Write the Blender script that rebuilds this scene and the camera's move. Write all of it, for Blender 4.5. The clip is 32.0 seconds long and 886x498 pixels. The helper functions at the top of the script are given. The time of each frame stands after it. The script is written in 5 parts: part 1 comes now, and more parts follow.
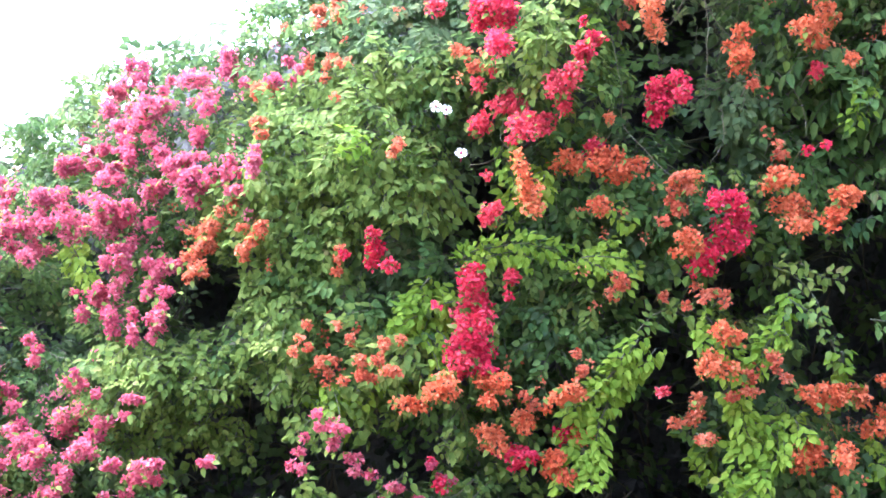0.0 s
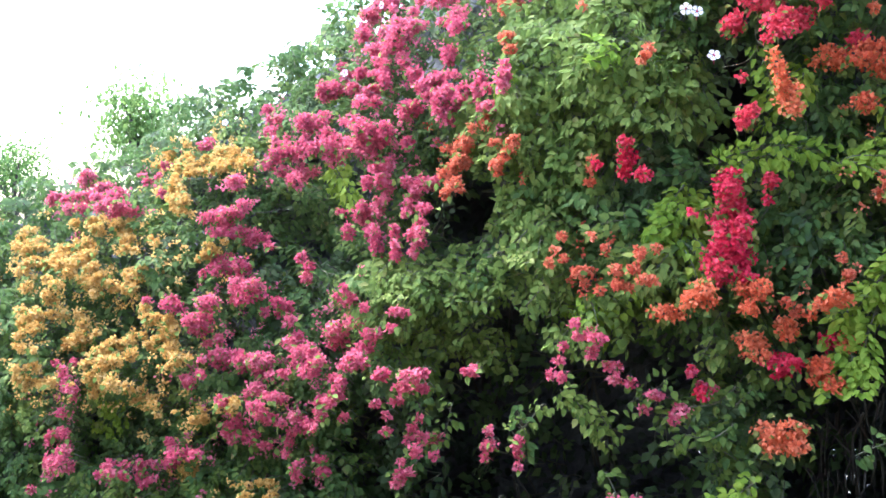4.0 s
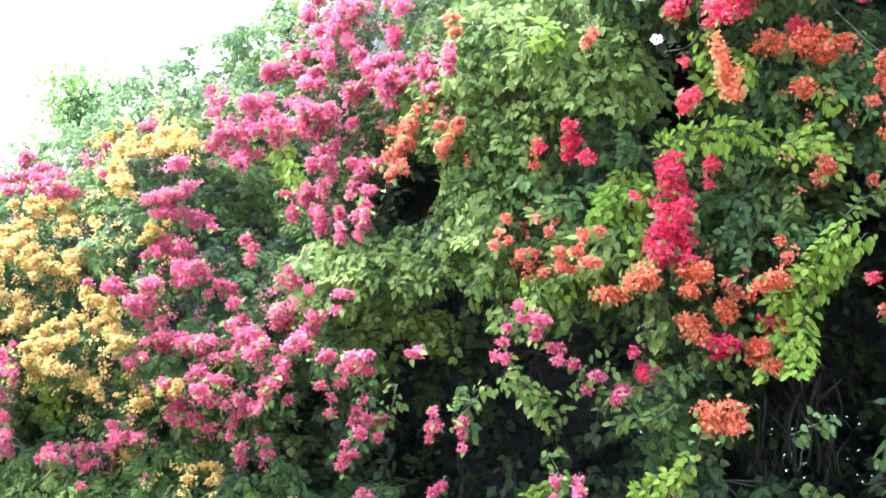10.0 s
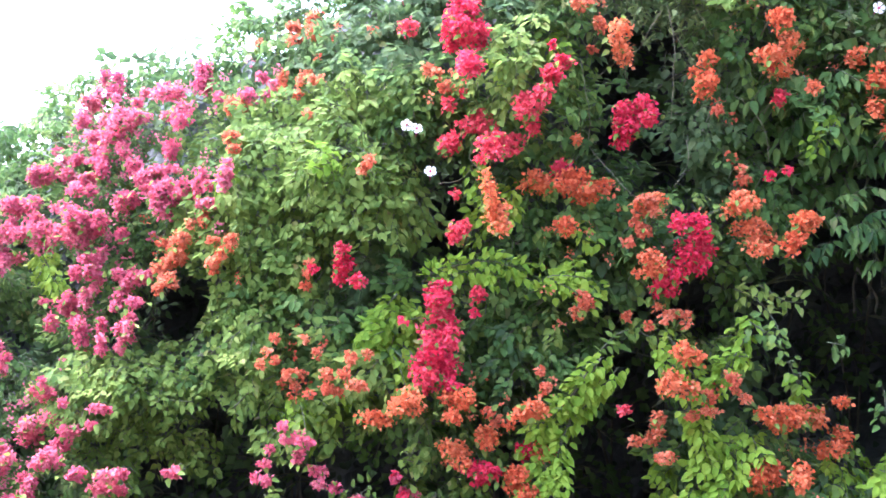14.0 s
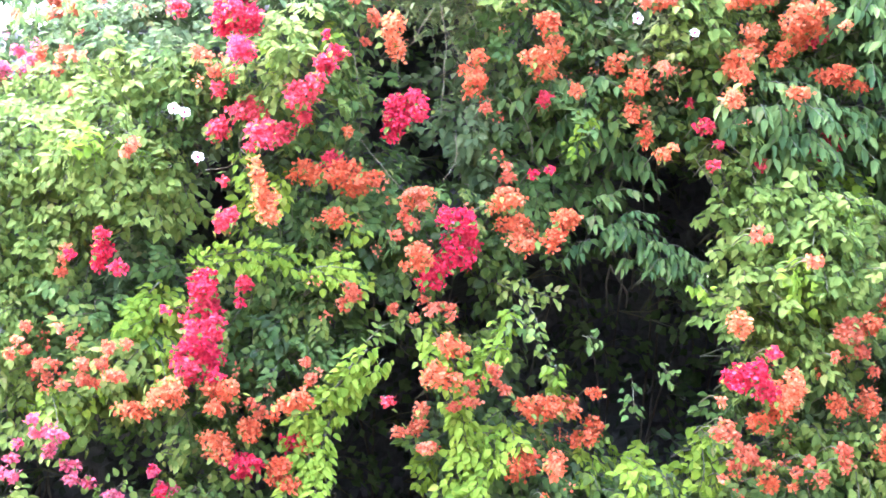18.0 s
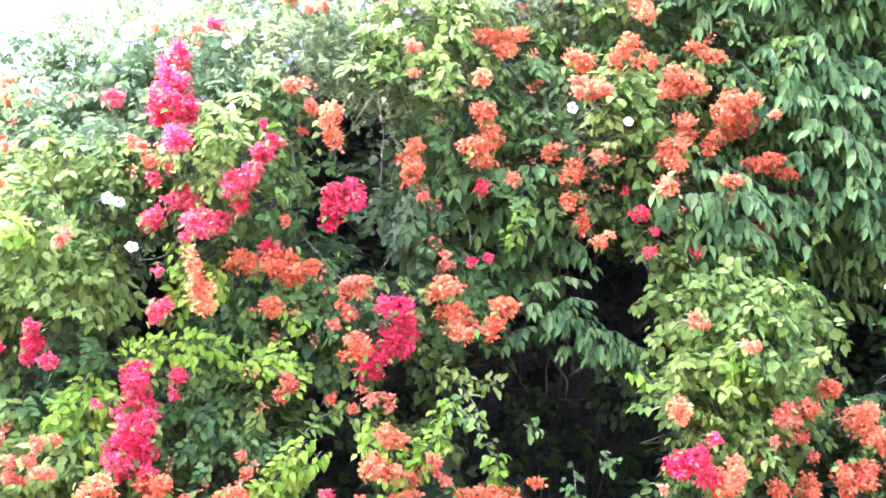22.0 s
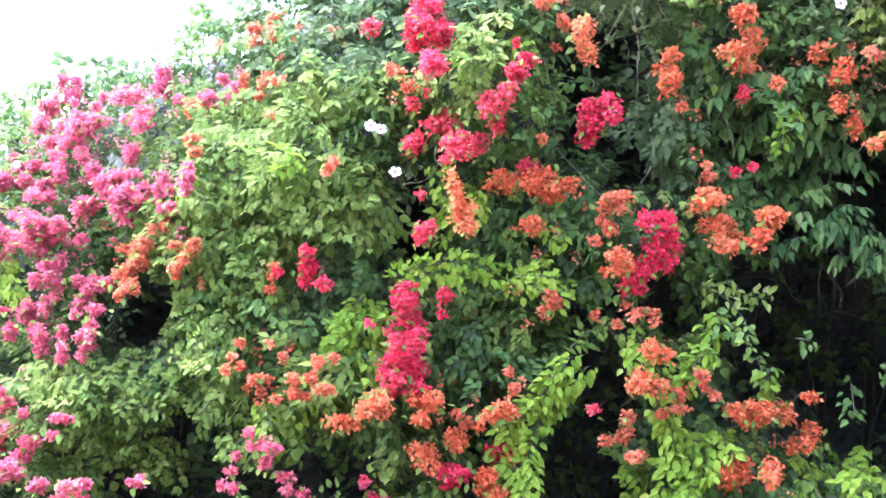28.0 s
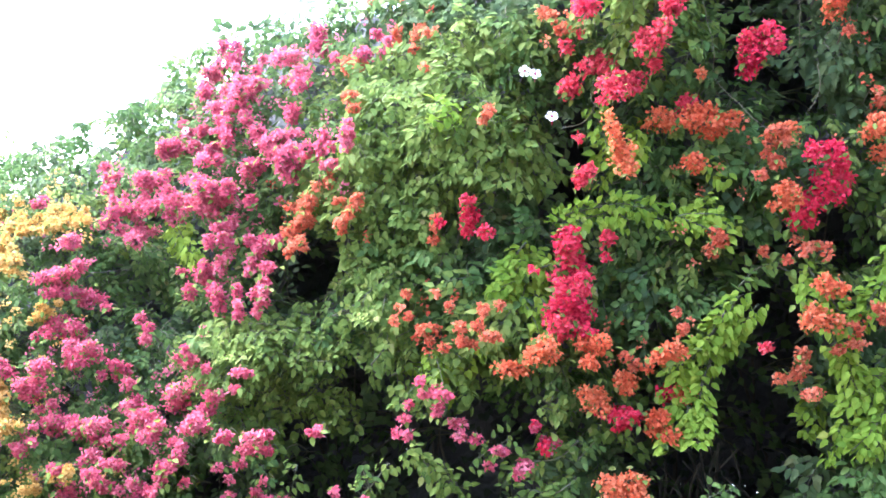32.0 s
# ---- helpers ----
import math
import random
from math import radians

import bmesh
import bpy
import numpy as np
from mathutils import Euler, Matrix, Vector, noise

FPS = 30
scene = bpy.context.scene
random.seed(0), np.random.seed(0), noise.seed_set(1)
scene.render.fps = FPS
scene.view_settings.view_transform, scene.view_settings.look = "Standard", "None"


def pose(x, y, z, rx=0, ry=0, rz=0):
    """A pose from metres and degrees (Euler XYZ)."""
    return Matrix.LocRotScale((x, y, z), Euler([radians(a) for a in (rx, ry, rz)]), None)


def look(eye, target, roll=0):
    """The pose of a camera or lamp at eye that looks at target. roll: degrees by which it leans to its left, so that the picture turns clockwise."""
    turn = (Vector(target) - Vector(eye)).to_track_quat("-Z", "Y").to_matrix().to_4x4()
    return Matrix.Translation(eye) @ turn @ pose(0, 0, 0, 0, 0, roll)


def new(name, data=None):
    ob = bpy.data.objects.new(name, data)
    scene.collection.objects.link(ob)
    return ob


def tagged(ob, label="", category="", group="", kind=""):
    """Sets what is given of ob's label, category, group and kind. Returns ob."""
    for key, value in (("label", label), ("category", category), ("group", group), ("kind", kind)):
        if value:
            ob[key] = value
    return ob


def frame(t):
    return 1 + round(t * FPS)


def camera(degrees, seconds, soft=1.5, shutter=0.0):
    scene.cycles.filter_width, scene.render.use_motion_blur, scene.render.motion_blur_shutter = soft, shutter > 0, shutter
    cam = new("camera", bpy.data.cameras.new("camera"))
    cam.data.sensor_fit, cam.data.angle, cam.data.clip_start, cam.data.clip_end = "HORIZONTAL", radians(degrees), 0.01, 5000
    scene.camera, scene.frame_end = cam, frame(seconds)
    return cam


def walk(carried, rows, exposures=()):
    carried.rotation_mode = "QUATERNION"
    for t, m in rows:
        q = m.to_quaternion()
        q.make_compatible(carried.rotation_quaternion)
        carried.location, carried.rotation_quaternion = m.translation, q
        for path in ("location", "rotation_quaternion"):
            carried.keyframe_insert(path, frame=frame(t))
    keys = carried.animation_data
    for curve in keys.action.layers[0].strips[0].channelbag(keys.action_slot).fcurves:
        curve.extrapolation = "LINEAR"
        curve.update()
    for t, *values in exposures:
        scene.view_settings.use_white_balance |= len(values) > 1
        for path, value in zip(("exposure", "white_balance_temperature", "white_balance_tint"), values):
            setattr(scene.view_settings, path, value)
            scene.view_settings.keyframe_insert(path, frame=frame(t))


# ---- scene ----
cam = camera(41.30, 32.0, soft=1.6)
EYE = 1.8
PATH = [
    (0.0, pose(-0.015, 0.044, 1.807, 94.00, -0.00, -0.00)),
    (0.5, pose(-0.014, 0.041, 1.806, 92.68, 0.24, 1.07)),
    (1.0, pose(-0.013, 0.041, 1.806, 92.20, 0.43, 2.12)),
    (1.5, pose(-0.010, 0.039, 1.805, 91.90, 1.12, 4.33)),
    (2.0, pose(-0.008, 0.033, 1.805, 91.93, 0.90, 6.29)),
    (2.5, pose(-0.006, 0.024, 1.805, 91.48, 1.09, 8.61)),
    (3.0, pose(-0.005, 0.013, 1.805, 91.07, 1.17, 10.30)),
    (3.5, pose(-0.004, 0.012, 1.805, 90.30, 1.87, 12.33)),
    (5.5, pose(-0.001, -0.008, 1.801, 89.07, 0.71, 11.79)),
    (6.0, pose(-0.003, -0.011, 1.801, 87.68, 0.70, 11.49)),
    (6.5, pose(-0.004, -0.012, 1.801, 86.89, 0.65, 11.48)),
    (7.0, pose(-0.005, -0.018, 1.801, 85.78, 0.86, 10.73)),
    (7.5, pose(-0.004, -0.022, 1.800, 86.03, 1.53, 10.47)),
    (8.0, pose(-0.001, -0.026, 1.801, 86.40, 1.77, 10.37)),
    (8.5, pose(0.004, -0.036, 1.802, 87.10, 1.82, 10.11)),
    (9.0, pose(0.004, -0.028, 1.801, 87.83, 1.42, 9.75)),
    (9.5, pose(0.002, -0.022, 1.801, 88.37, 1.43, 9.59)),
    (10.0, pose(-0.001, -0.003, 1.800, 88.97, 1.47, 9.77)),
    (10.5, pose(-0.001, 0.007, 1.800, 89.57, 1.88, 9.74)),
    (11.0, pose(0.002, 0.002, 1.800, 90.49, 1.40, 8.47)),
    (11.5, pose(0.005, -0.014, 1.800, 91.39, 1.43, 7.48)),
    (12.0, pose(0.008, -0.027, 1.801, 92.28, 0.50, 6.04)),
    (12.5, pose(0.011, -0.038, 1.802, 93.11, 0.27, 3.93)),
    (13.0, pose(0.012, -0.039, 1.803, 93.95, -0.90, 1.53)),
    (13.5, pose(0.014, -0.035, 1.804, 94.50, -0.89, -0.05)),
    (14.0, pose(0.015, -0.029, 1.805, 94.80, -1.02, -1.32)),
    (14.5, pose(0.014, -0.025, 1.803, 95.31, -0.91, -2.73)),
    (15.0, pose(0.009, -0.028, 1.801, 95.12, -1.32, -4.95)),
    (15.5, pose(0.007, -0.026, 1.802, 94.87, -1.23, -6.64)),
    (17.5, pose(-0.009, -0.012, 1.805, 94.77, -1.65, -11.88)),
    (18.0, pose(-0.009, -0.012, 1.804, 94.63, -1.48, -12.93)),
    (18.5, pose(-0.008, -0.014, 1.803, 94.73, -1.22, -14.03)),
    (19.0, pose(-0.001, -0.005, 1.800, 95.16, -1.10, -14.84)),
    (19.5, pose(-0.001, -0.004, 1.801, 95.41, -1.08, -15.62)),
    (20.0, pose(-0.004, -0.006, 1.804, 95.96, -1.00, -16.38)),
    (20.5, pose(-0.003, -0.001, 1.803, 96.02, -1.03, -17.44)),
    (21.0, pose(0.003, 0.009, 1.798, 96.10, -0.90, -18.02)),
    (21.5, pose(0.000, 0.010, 1.797, 97.02, -0.79, -16.65)),
    (22.0, pose(0.004, 0.016, 1.798, 99.09, -0.64, -15.79)),
    (22.5, pose(0.002, 0.012, 1.799, 101.13, -0.68, -15.62)),
    (23.0, pose(0.004, 0.011, 1.800, 102.43, -0.61, -15.76)),
    (23.5, pose(0.005, 0.009, 1.792, 102.85, -0.76, -16.40)),
    (24.0, pose(0.002, 0.005, 1.787, 102.29, -0.88, -15.52)),
    (24.5, pose(0.001, 0.005, 1.786, 100.51, -0.90, -13.11)),
    (25.0, pose(-0.003, 0.002, 1.787, 99.37, -0.58, -11.60)),
    (25.5, pose(-0.003, 0.002, 1.790, 97.94, -0.22, -10.14)),
    (26.0, pose(0.002, 0.011, 1.793, 97.02, -0.22, -8.77)),
    (26.5, pose(0.001, 0.012, 1.793, 96.45, -0.21, -7.01)),
    (28.5, pose(0.003, 0.023, 1.797, 94.62, 0.14, -1.70)),
    (29.0, pose(0.004, 0.024, 1.797, 94.17, 0.34, -0.30)),
    (29.5, pose(0.005, 0.023, 1.797, 93.40, 0.47, 0.31)),
    (30.0, pose(0.003, 0.018, 1.797, 93.25, 0.76, 0.92)),
    (30.5, pose(-0.001, 0.018, 1.798, 92.81, 0.86, 1.80)),
    (31.0, pose(-0.004, 0.015, 1.799, 92.38, 0.92, 2.74)),
    (31.5, pose(-0.004, 0.013, 1.799, 92.31, 1.77, 4.17)),
    (32.0, pose(-0.002, 0.013, 1.800, 92.50, 2.19, 4.92)),
]
walk(cam, PATH, exposures=[(0, 4.07, 5200, 11), (2, 4.00, 5200, 11), (3.5, 3.38, 5200, 11), (6, 3.58, 5200, 11), (7.5, 4.30, 5250, 12), (9, 4.40, 5250, 12), (10.5, 4.07, 5200, 12), (13, 3.82, 5200, 11), (15, 4.31, 5250, 14), (17.5, 4.88, 5300, 18), (19.5, 5.05, 5300, 20), (21.5, 5.10, 5300, 22), (23, 4.58, 5300, 23), (24.5, 4.18, 5300, 20), (26, 4.54, 5300, 17), (29, 4.23, 5200, 12), (31, 4.23, 5200, 12), (32, 3.98, 5200, 12)])

# ---- world, sun, exposure ----
world = bpy.data.worlds.new("sky")
scene.world = world
world.use_nodes = True
wn = world.node_tree
sky = wn.nodes.new("ShaderNodeTexSky")
sky.sky_type = "NISHITA"
sky.sun_disc = False
sky.sun_elevation = radians(58)
sky.sun_rotation = radians(-66)
sky.air_density = 1.6
sky.dust_density = 4.0
sky.ozone_density = 1.0
wn.nodes["Background"].inputs["Strength"].default_value = 0.15
wn.links.new(sky.outputs["Color"], wn.nodes["Background"].inputs["Color"])

sun = new("sun", bpy.data.lights.new("sun", "SUN"))
sun.data.energy = 0.55
sun.data.angle = radians(22)
sun.data.color = (1.0, 0.95, 0.86)
sun.matrix_world = look((-20 * math.sin(radians(66)), 20 * math.cos(radians(66)), 20 * math.tan(radians(58))), (0, 0, 0))


# ---- plan of the hedge face: x, z, width, height of blooms, leaf masses, shaded hollows and gaps ----
PINK_A = [
    (-3.78, 0.55, 0.14, 0.14), (-3.77, 0.02, 0.14, 0.11), (-3.71, 0.66, 0.11, 0.21), (-3.68, 0.82, 0.14, 0.17), (-3.66, 0.68, 0.14, 0.24),
    (-3.65, 2.09, 0.17, 0.14), (-3.62, 1.05, 0.10, 0.10), (-3.60, 1.09, 0.10, 0.17), (-3.38, 2.14, 0.40, 0.17), (-3.31, 2.15, 0.34, 0.20),
    (-3.30, 0.62, 0.14, 0.07), (-3.30, 0.57, 0.14, 0.07), (-3.11, 0.58, 0.13, 0.10), (-3.10, 0.55, 0.12, 0.07), (-3.00, 2.21, 0.13, 0.10),
    (-2.85, 0.73, 0.20, 0.20), (-2.80, 1.07, 0.13, 0.10), (-2.75, 1.54, 0.29, 0.26), (-2.66, 2.36, 0.13, 0.10), (-2.65, 1.28, 0.13, 0.13)]
PINK_B = [
    (-2.57, 0.80, 0.13, 0.10), (-2.56, 0.98, 0.13, 0.09), (-2.53, 1.90, 0.28, 0.19), (-2.48, 2.10, 0.28, 0.19), (-2.48, 1.23, 0.22, 0.19),
    (-2.46, 1.72, 0.31, 0.19), (-2.43, 0.82, 0.25, 0.13), (-2.40, 1.57, 0.34, 0.19), (-2.35, 1.14, 0.25, 0.19), (-2.25, 0.96, 0.28, 0.15),
    (-2.24, 2.49, 0.12, 0.15), (-2.18, 2.43, 0.09, 0.18), (-2.18, 0.66, 0.12, 0.15), (-2.15, 1.50, 0.18, 0.15), (-2.14, 2.24, 0.30, 0.18),
    (-2.11, 2.27, 0.27, 0.15), (-2.11, 1.20, 0.18, 0.12), (-2.11, 1.29, 0.21, 0.18), (-2.09, 1.71, 0.12, 0.15), (-2.06, 0.84, 0.18, 0.18)]
PINK_C = [
    (-2.05, 0.65, 0.15, 0.12), (-1.92, 0.95, 0.15, 0.12), (-1.92, 1.06, 0.15, 0.18), (-1.88, 1.24, 0.27, 0.18), (-1.84, 2.32, 0.30, 0.18),
    (-1.84, 2.47, 0.33, 0.33), (-1.84, 1.56, 0.09, 0.09), (-1.80, 2.39, 0.24, 0.18), (-1.78, 1.38, 0.24, 0.18), (-1.74, 2.66, 0.18, 0.12),
    (-1.73, 1.87, 0.15, 0.18), (-1.68, 1.90, 0.18, 0.23), (-1.65, 2.57, 0.18, 0.15), (-1.63, 0.97, 0.15, 0.12), (-1.63, 2.18, 0.15, 0.15),
    (-1.62, 2.16, 0.15, 0.15), (-1.60, 1.12, 0.23, 0.12), (-1.57, 2.90, 0.24, 0.18), (-1.56, 1.44, 0.15, 0.09), (-1.55, 2.99, 0.24, 0.24)]
PINK_D = [
    (-1.53, 0.67, 0.12, 0.09), (-1.53, 2.42, 0.18, 0.18), (-1.52, 2.74, 0.18, 0.18), (-1.51, 2.87, 0.24, 0.15), (-1.51, 2.79, 0.15, 0.12),
    (-1.50, 1.82, 0.12, 0.14), (-1.49, 0.44, 0.18, 0.12), (-1.46, 1.11, 0.12, 0.09), (-1.45, 1.85, 0.12, 0.17), (-1.45, 0.89, 0.09, 0.12),
    (-1.42, 0.76, 0.15, 0.15), (-1.41, 2.07, 0.17, 0.17), (-1.41, 2.10, 0.14, 0.17), (-1.38, 2.98, 0.15, 0.12), (-1.33, 2.45, 0.23, 0.26),
    (-1.28, 2.57, 0.20, 0.17), (-1.24, 2.69, 0.32, 0.32), (-1.18, 1.16, 0.09, 0.06), (-1.18, 2.88, 0.20, 0.23), (-1.14, 3.05, 0.26, 0.23)]
PINK_E = [
    (-1.09, 0.81, 0.09, 0.17), (-1.05, 0.49, 0.06, 0.06), (-1.01, 2.64, 0.17, 0.23), (-0.90, 0.79, 0.07, 0.07), (-0.79, 3.07, 0.17, 0.14),
    (-0.71, 1.19, 0.08, 0.08), (-0.62, 0.41, 0.09, 0.06), (-0.57, 1.30, 0.17, 0.14), (-0.41, 0.49, 0.14, 0.14), (-0.39, 1.17, 0.14, 0.11),
    (-0.27, 1.07, 0.11, 0.08), (-0.12, 0.99, 0.10, 0.07), (-0.02, 1.09, 0.07, 0.10), (0.22, 0.40, 0.07, 0.08), (0.45, 0.36, 0.11, 0.11), (-1.07, 2.51, 0.17, 0.11)]
RED_A = [
    (-0.05, 3.36, 0.11, 0.08), (0.07, 1.64, 0.16, 0.13), (0.15, 2.98, 0.07, 0.07), (0.18, 2.34, 0.05, 0.08),
    (0.18, 2.78, 0.14, 0.14), (0.20, 2.35, 0.08, 0.11), (0.23, 2.38, 0.08, 0.08), (0.30, 2.06, 0.08, 0.08), (0.31, 2.91, 0.22, 0.16),
    (0.37, 2.74, 0.16, 0.11), (0.40, 3.74, 0.08, 0.07), (0.43, 2.80, 0.24, 0.16), (0.54, 2.95, 0.14, 0.16), (0.55, 2.87, 0.08, 0.11),
    (0.58, 3.01, 0.11, 0.11), (0.64, 3.12, 0.10, 0.08), (0.69, 2.66, 0.11, 0.08), (0.71, 3.17, 0.08, 0.05), (0.98, 1.53, 0.07, 0.05)]
RED_B = [
    (1.20, 3.94, 0.06, 0.06), (1.68, 2.98, 0.07, 0.05), (1.69, 3.00, 0.07, 0.07), (2.46, 2.89, 0.11, 0.07), (2.51, 2.70, 0.07, 0.05),
    (2.74, 2.71, 0.06, 0.05), (3.04, 3.38, 0.12, 0.16), (3.07, 2.82, 0.12, 0.12)]
CRIMSON_A = [
    (-0.36, 2.14, 0.07, 0.08), (-0.35, 2.27, 0.08, 0.07), (-0.34, 2.20, 0.10, 0.08), (-0.27, 2.12, 0.08, 0.07), (-0.02, 1.09, 0.08, 0.08),
    (0.11, 1.79, 0.21, 0.17), (0.11, 1.95, 0.21, 0.20), (0.12, 1.74, 0.21, 0.12), (0.12, 1.87, 0.20, 0.16), (0.12, 1.70, 0.23, 0.13),
    (0.12, 2.06, 0.15, 0.15), (0.14, 2.00, 0.16, 0.13), (0.18, 1.62, 0.11, 0.08), (0.20, 1.91, 0.11, 0.11), (0.21, 3.57, 0.14, 0.14),
    (0.22, 3.43, 0.22, 0.17), (0.22, 3.32, 0.22, 0.17), (0.24, 3.32, 0.21, 0.14), (0.25, 3.18, 0.10, 0.11), (0.26, 3.18, 0.11, 0.14)]
CRIMSON_B = [
    (0.32, 1.26, 0.19, 0.12), (0.33, 1.20, 0.09, 0.08), (0.53, 1.33, 0.09, 0.08), (0.65, 3.12, 0.08, 0.08), (0.69, 3.19, 0.08, 0.05),
    (1.01, 2.83, 0.16, 0.12), (1.03, 2.94, 0.22, 0.15), (1.11, 2.90, 0.08, 0.11), (1.19, 2.17, 0.20, 0.12), (1.20, 2.10, 0.16, 0.07),
    (1.23, 2.40, 0.07, 0.11), (1.30, 2.24, 0.13, 0.13), (1.31, 2.40, 0.13, 0.08), (1.32, 2.28, 0.20, 0.12), (1.33, 2.36, 0.10, 0.08),
    (1.64, 2.62, 0.05, 0.05), (2.65, 1.66, 0.11, 0.11), (2.70, 1.70, 0.20, 0.13), (2.74, 1.61, 0.17, 0.11), (2.81, 1.80, 0.06, 0.07)]
SALMON_A = [
    (-1.27, 2.07, 0.11, 0.09), (-1.23, 2.12, 0.09, 0.11), (-1.17, 2.22, 0.17, 0.14), (-1.16, 2.35, 0.11, 0.11), (-1.15, 2.22, 0.23, 0.11),
    (-1.10, 2.37, 0.17, 0.17), (-0.98, 2.23, 0.14, 0.11), (-0.96, 2.25, 0.14, 0.14), (-0.95, 2.81, 0.11, 0.11), (-0.88, 2.93, 0.11, 0.14),
    (-0.70, 1.74, 0.08, 0.06), (-0.67, 3.33, 0.20, 0.11), (-0.62, 3.09, 0.11, 0.11), (-0.58, 1.65, 0.08, 0.08), (-0.57, 1.67, 0.08, 0.08),
    (-0.53, 2.17, 0.07, 0.07), (-0.51, 3.12, 0.11, 0.08), (-0.51, 3.39, 0.14, 0.14), (-0.49, 1.79, 0.08, 0.10), (-0.38, 1.57, 0.14, 0.08)]
SALMON_B = [
    (-0.35, 1.66, 0.19, 0.11), (-0.26, 2.69, 0.07, 0.07), (-0.25, 1.76, 0.11, 0.07), (0.10, 3.11, 0.14, 0.11), (0.29, 3.75, 0.08, 0.06),
    (0.39, 1.47, 0.08, 0.08), (0.60, 1.63, 0.07, 0.05), (0.77, 3.47, 0.11, 0.11), (0.78, 1.99, 0.08, 0.07), (0.80, 3.92, 0.14, 0.14),
    (0.81, 2.03, 0.11, 0.08), (0.90, 3.35, 0.11, 0.07), (1.03, 2.35, 0.08, 0.11), (1.04, 2.41, 0.11, 0.11), (1.08, 1.45, 0.16, 0.13),
    (1.09, 2.48, 0.13, 0.08), (1.17, 1.99, 0.11, 0.08), (1.21, 1.30, 0.11, 0.05), (1.25, 1.97, 0.08, 0.08), (1.34, 1.56, 0.19, 0.11)]
SALMON_C = [
    (1.37, 3.67, 0.10, 0.08), (1.44, 2.94, 0.08, 0.08), (1.49, 1.67, 0.08, 0.07), (1.50, 2.63, 0.08, 0.08), (1.72, 4.11, 0.32, 0.20),
    (2.22, 3.51, 0.17, 0.09), (2.26, 3.17, 0.08, 0.08), (2.57, 1.39, 0.11, 0.11), (2.59, 1.42, 0.11, 0.08), (2.69, 1.32, 0.17, 0.14),
    (2.72, 1.31, 0.17, 0.11), (2.74, 2.36, 0.07, 0.06), (2.75, 4.15, 0.09, 0.08), (2.93, 1.26, 0.11, 0.09), (2.99, 2.24, 0.09, 0.04),
    (3.08, 1.28, 0.17, 0.14), (3.14, 1.86, 0.17, 0.17), (3.17, 1.94, 0.14, 0.12), (3.25, 1.78, 0.12, 0.12), (3.74, 1.31, 0.12, 0.15)]
ORANGE_A = [
    (-0.16, 1.44, 0.14, 0.09), (-0.04, 1.55, 0.22, 0.16), (0.20, 1.29, 0.16, 0.16), (0.22, 1.53, 0.16, 0.13), (0.33, 0.91, 0.26, 0.20),
    (0.35, 1.38, 0.11, 0.08), (0.36, 1.37, 0.08, 0.08), (0.36, 2.54, 0.08, 0.16), (0.38, 2.42, 0.13, 0.13), (0.46, 1.45, 0.05, 0.05),
    (0.50, 1.18, 0.19, 0.13), (0.56, 1.53, 0.19, 0.13), (0.58, 2.60, 0.16, 0.11), (0.61, 1.33, 0.11, 0.08), (0.68, 2.37, 0.12, 0.09),
    (0.76, 2.80, 0.05, 0.05), (0.78, 2.58, 0.30, 0.16), (0.96, 3.27, 0.11, 0.19), (1.10, 2.51, 0.13, 0.08), (1.11, 2.23, 0.13, 0.07)]
ORANGE_B = [
    (1.11, 2.20, 0.12, 0.07), (1.23, 1.66, 0.16, 0.13), (1.28, 1.77, 0.11, 0.13), (1.36, 3.18, 0.08, 0.08), (1.38, 3.04, 0.12, 0.14),
    (1.52, 2.50, 0.19, 0.11), (1.55, 2.39, 0.16, 0.11), (1.59, 2.30, 0.16, 0.11), (1.62, 1.25, 0.16, 0.13), (1.63, 3.20, 0.17, 0.11),
    (1.66, 3.11, 0.14, 0.08), (1.67, 3.37, 0.14, 0.11), (1.68, 3.54, 0.08, 0.08), (1.68, 1.51, 0.24, 0.16), (1.72, 3.23, 0.14, 0.11),
    (1.75, 2.34, 0.11, 0.14), (1.77, 1.25, 0.11, 0.11), (1.78, 3.73, 0.26, 0.14), (1.78, 2.42, 0.08, 0.08), (1.84, 3.04, 0.06, 0.06)]
ORANGE_C = [
    (1.84, 2.44, 0.14, 0.08), (1.85, 1.53, 0.11, 0.08), (1.92, 1.41, 0.14, 0.14), (1.95, 1.59, 0.07, 0.05), (2.00, 3.17, 0.10, 0.08),
    (2.11, 2.94, 0.08, 0.08), (2.17, 3.10, 0.14, 0.11), (2.17, 3.68, 0.17, 0.14), (2.18, 2.81, 0.07, 0.11), (2.21, 3.53, 0.17, 0.11),
    (2.26, 2.74, 0.08, 0.06), (2.39, 3.71, 0.12, 0.12), (2.50, 3.95, 0.12, 0.12), (2.53, 3.67, 0.06, 0.07), (2.60, 3.22, 0.20, 0.14),
    (2.60, 3.03, 0.09, 0.09), (2.63, 3.12, 0.09, 0.09), (2.65, 1.93, 0.08, 0.14), (2.66, 3.56, 0.18, 0.15), (2.67, 3.33, 0.17, 0.09)]
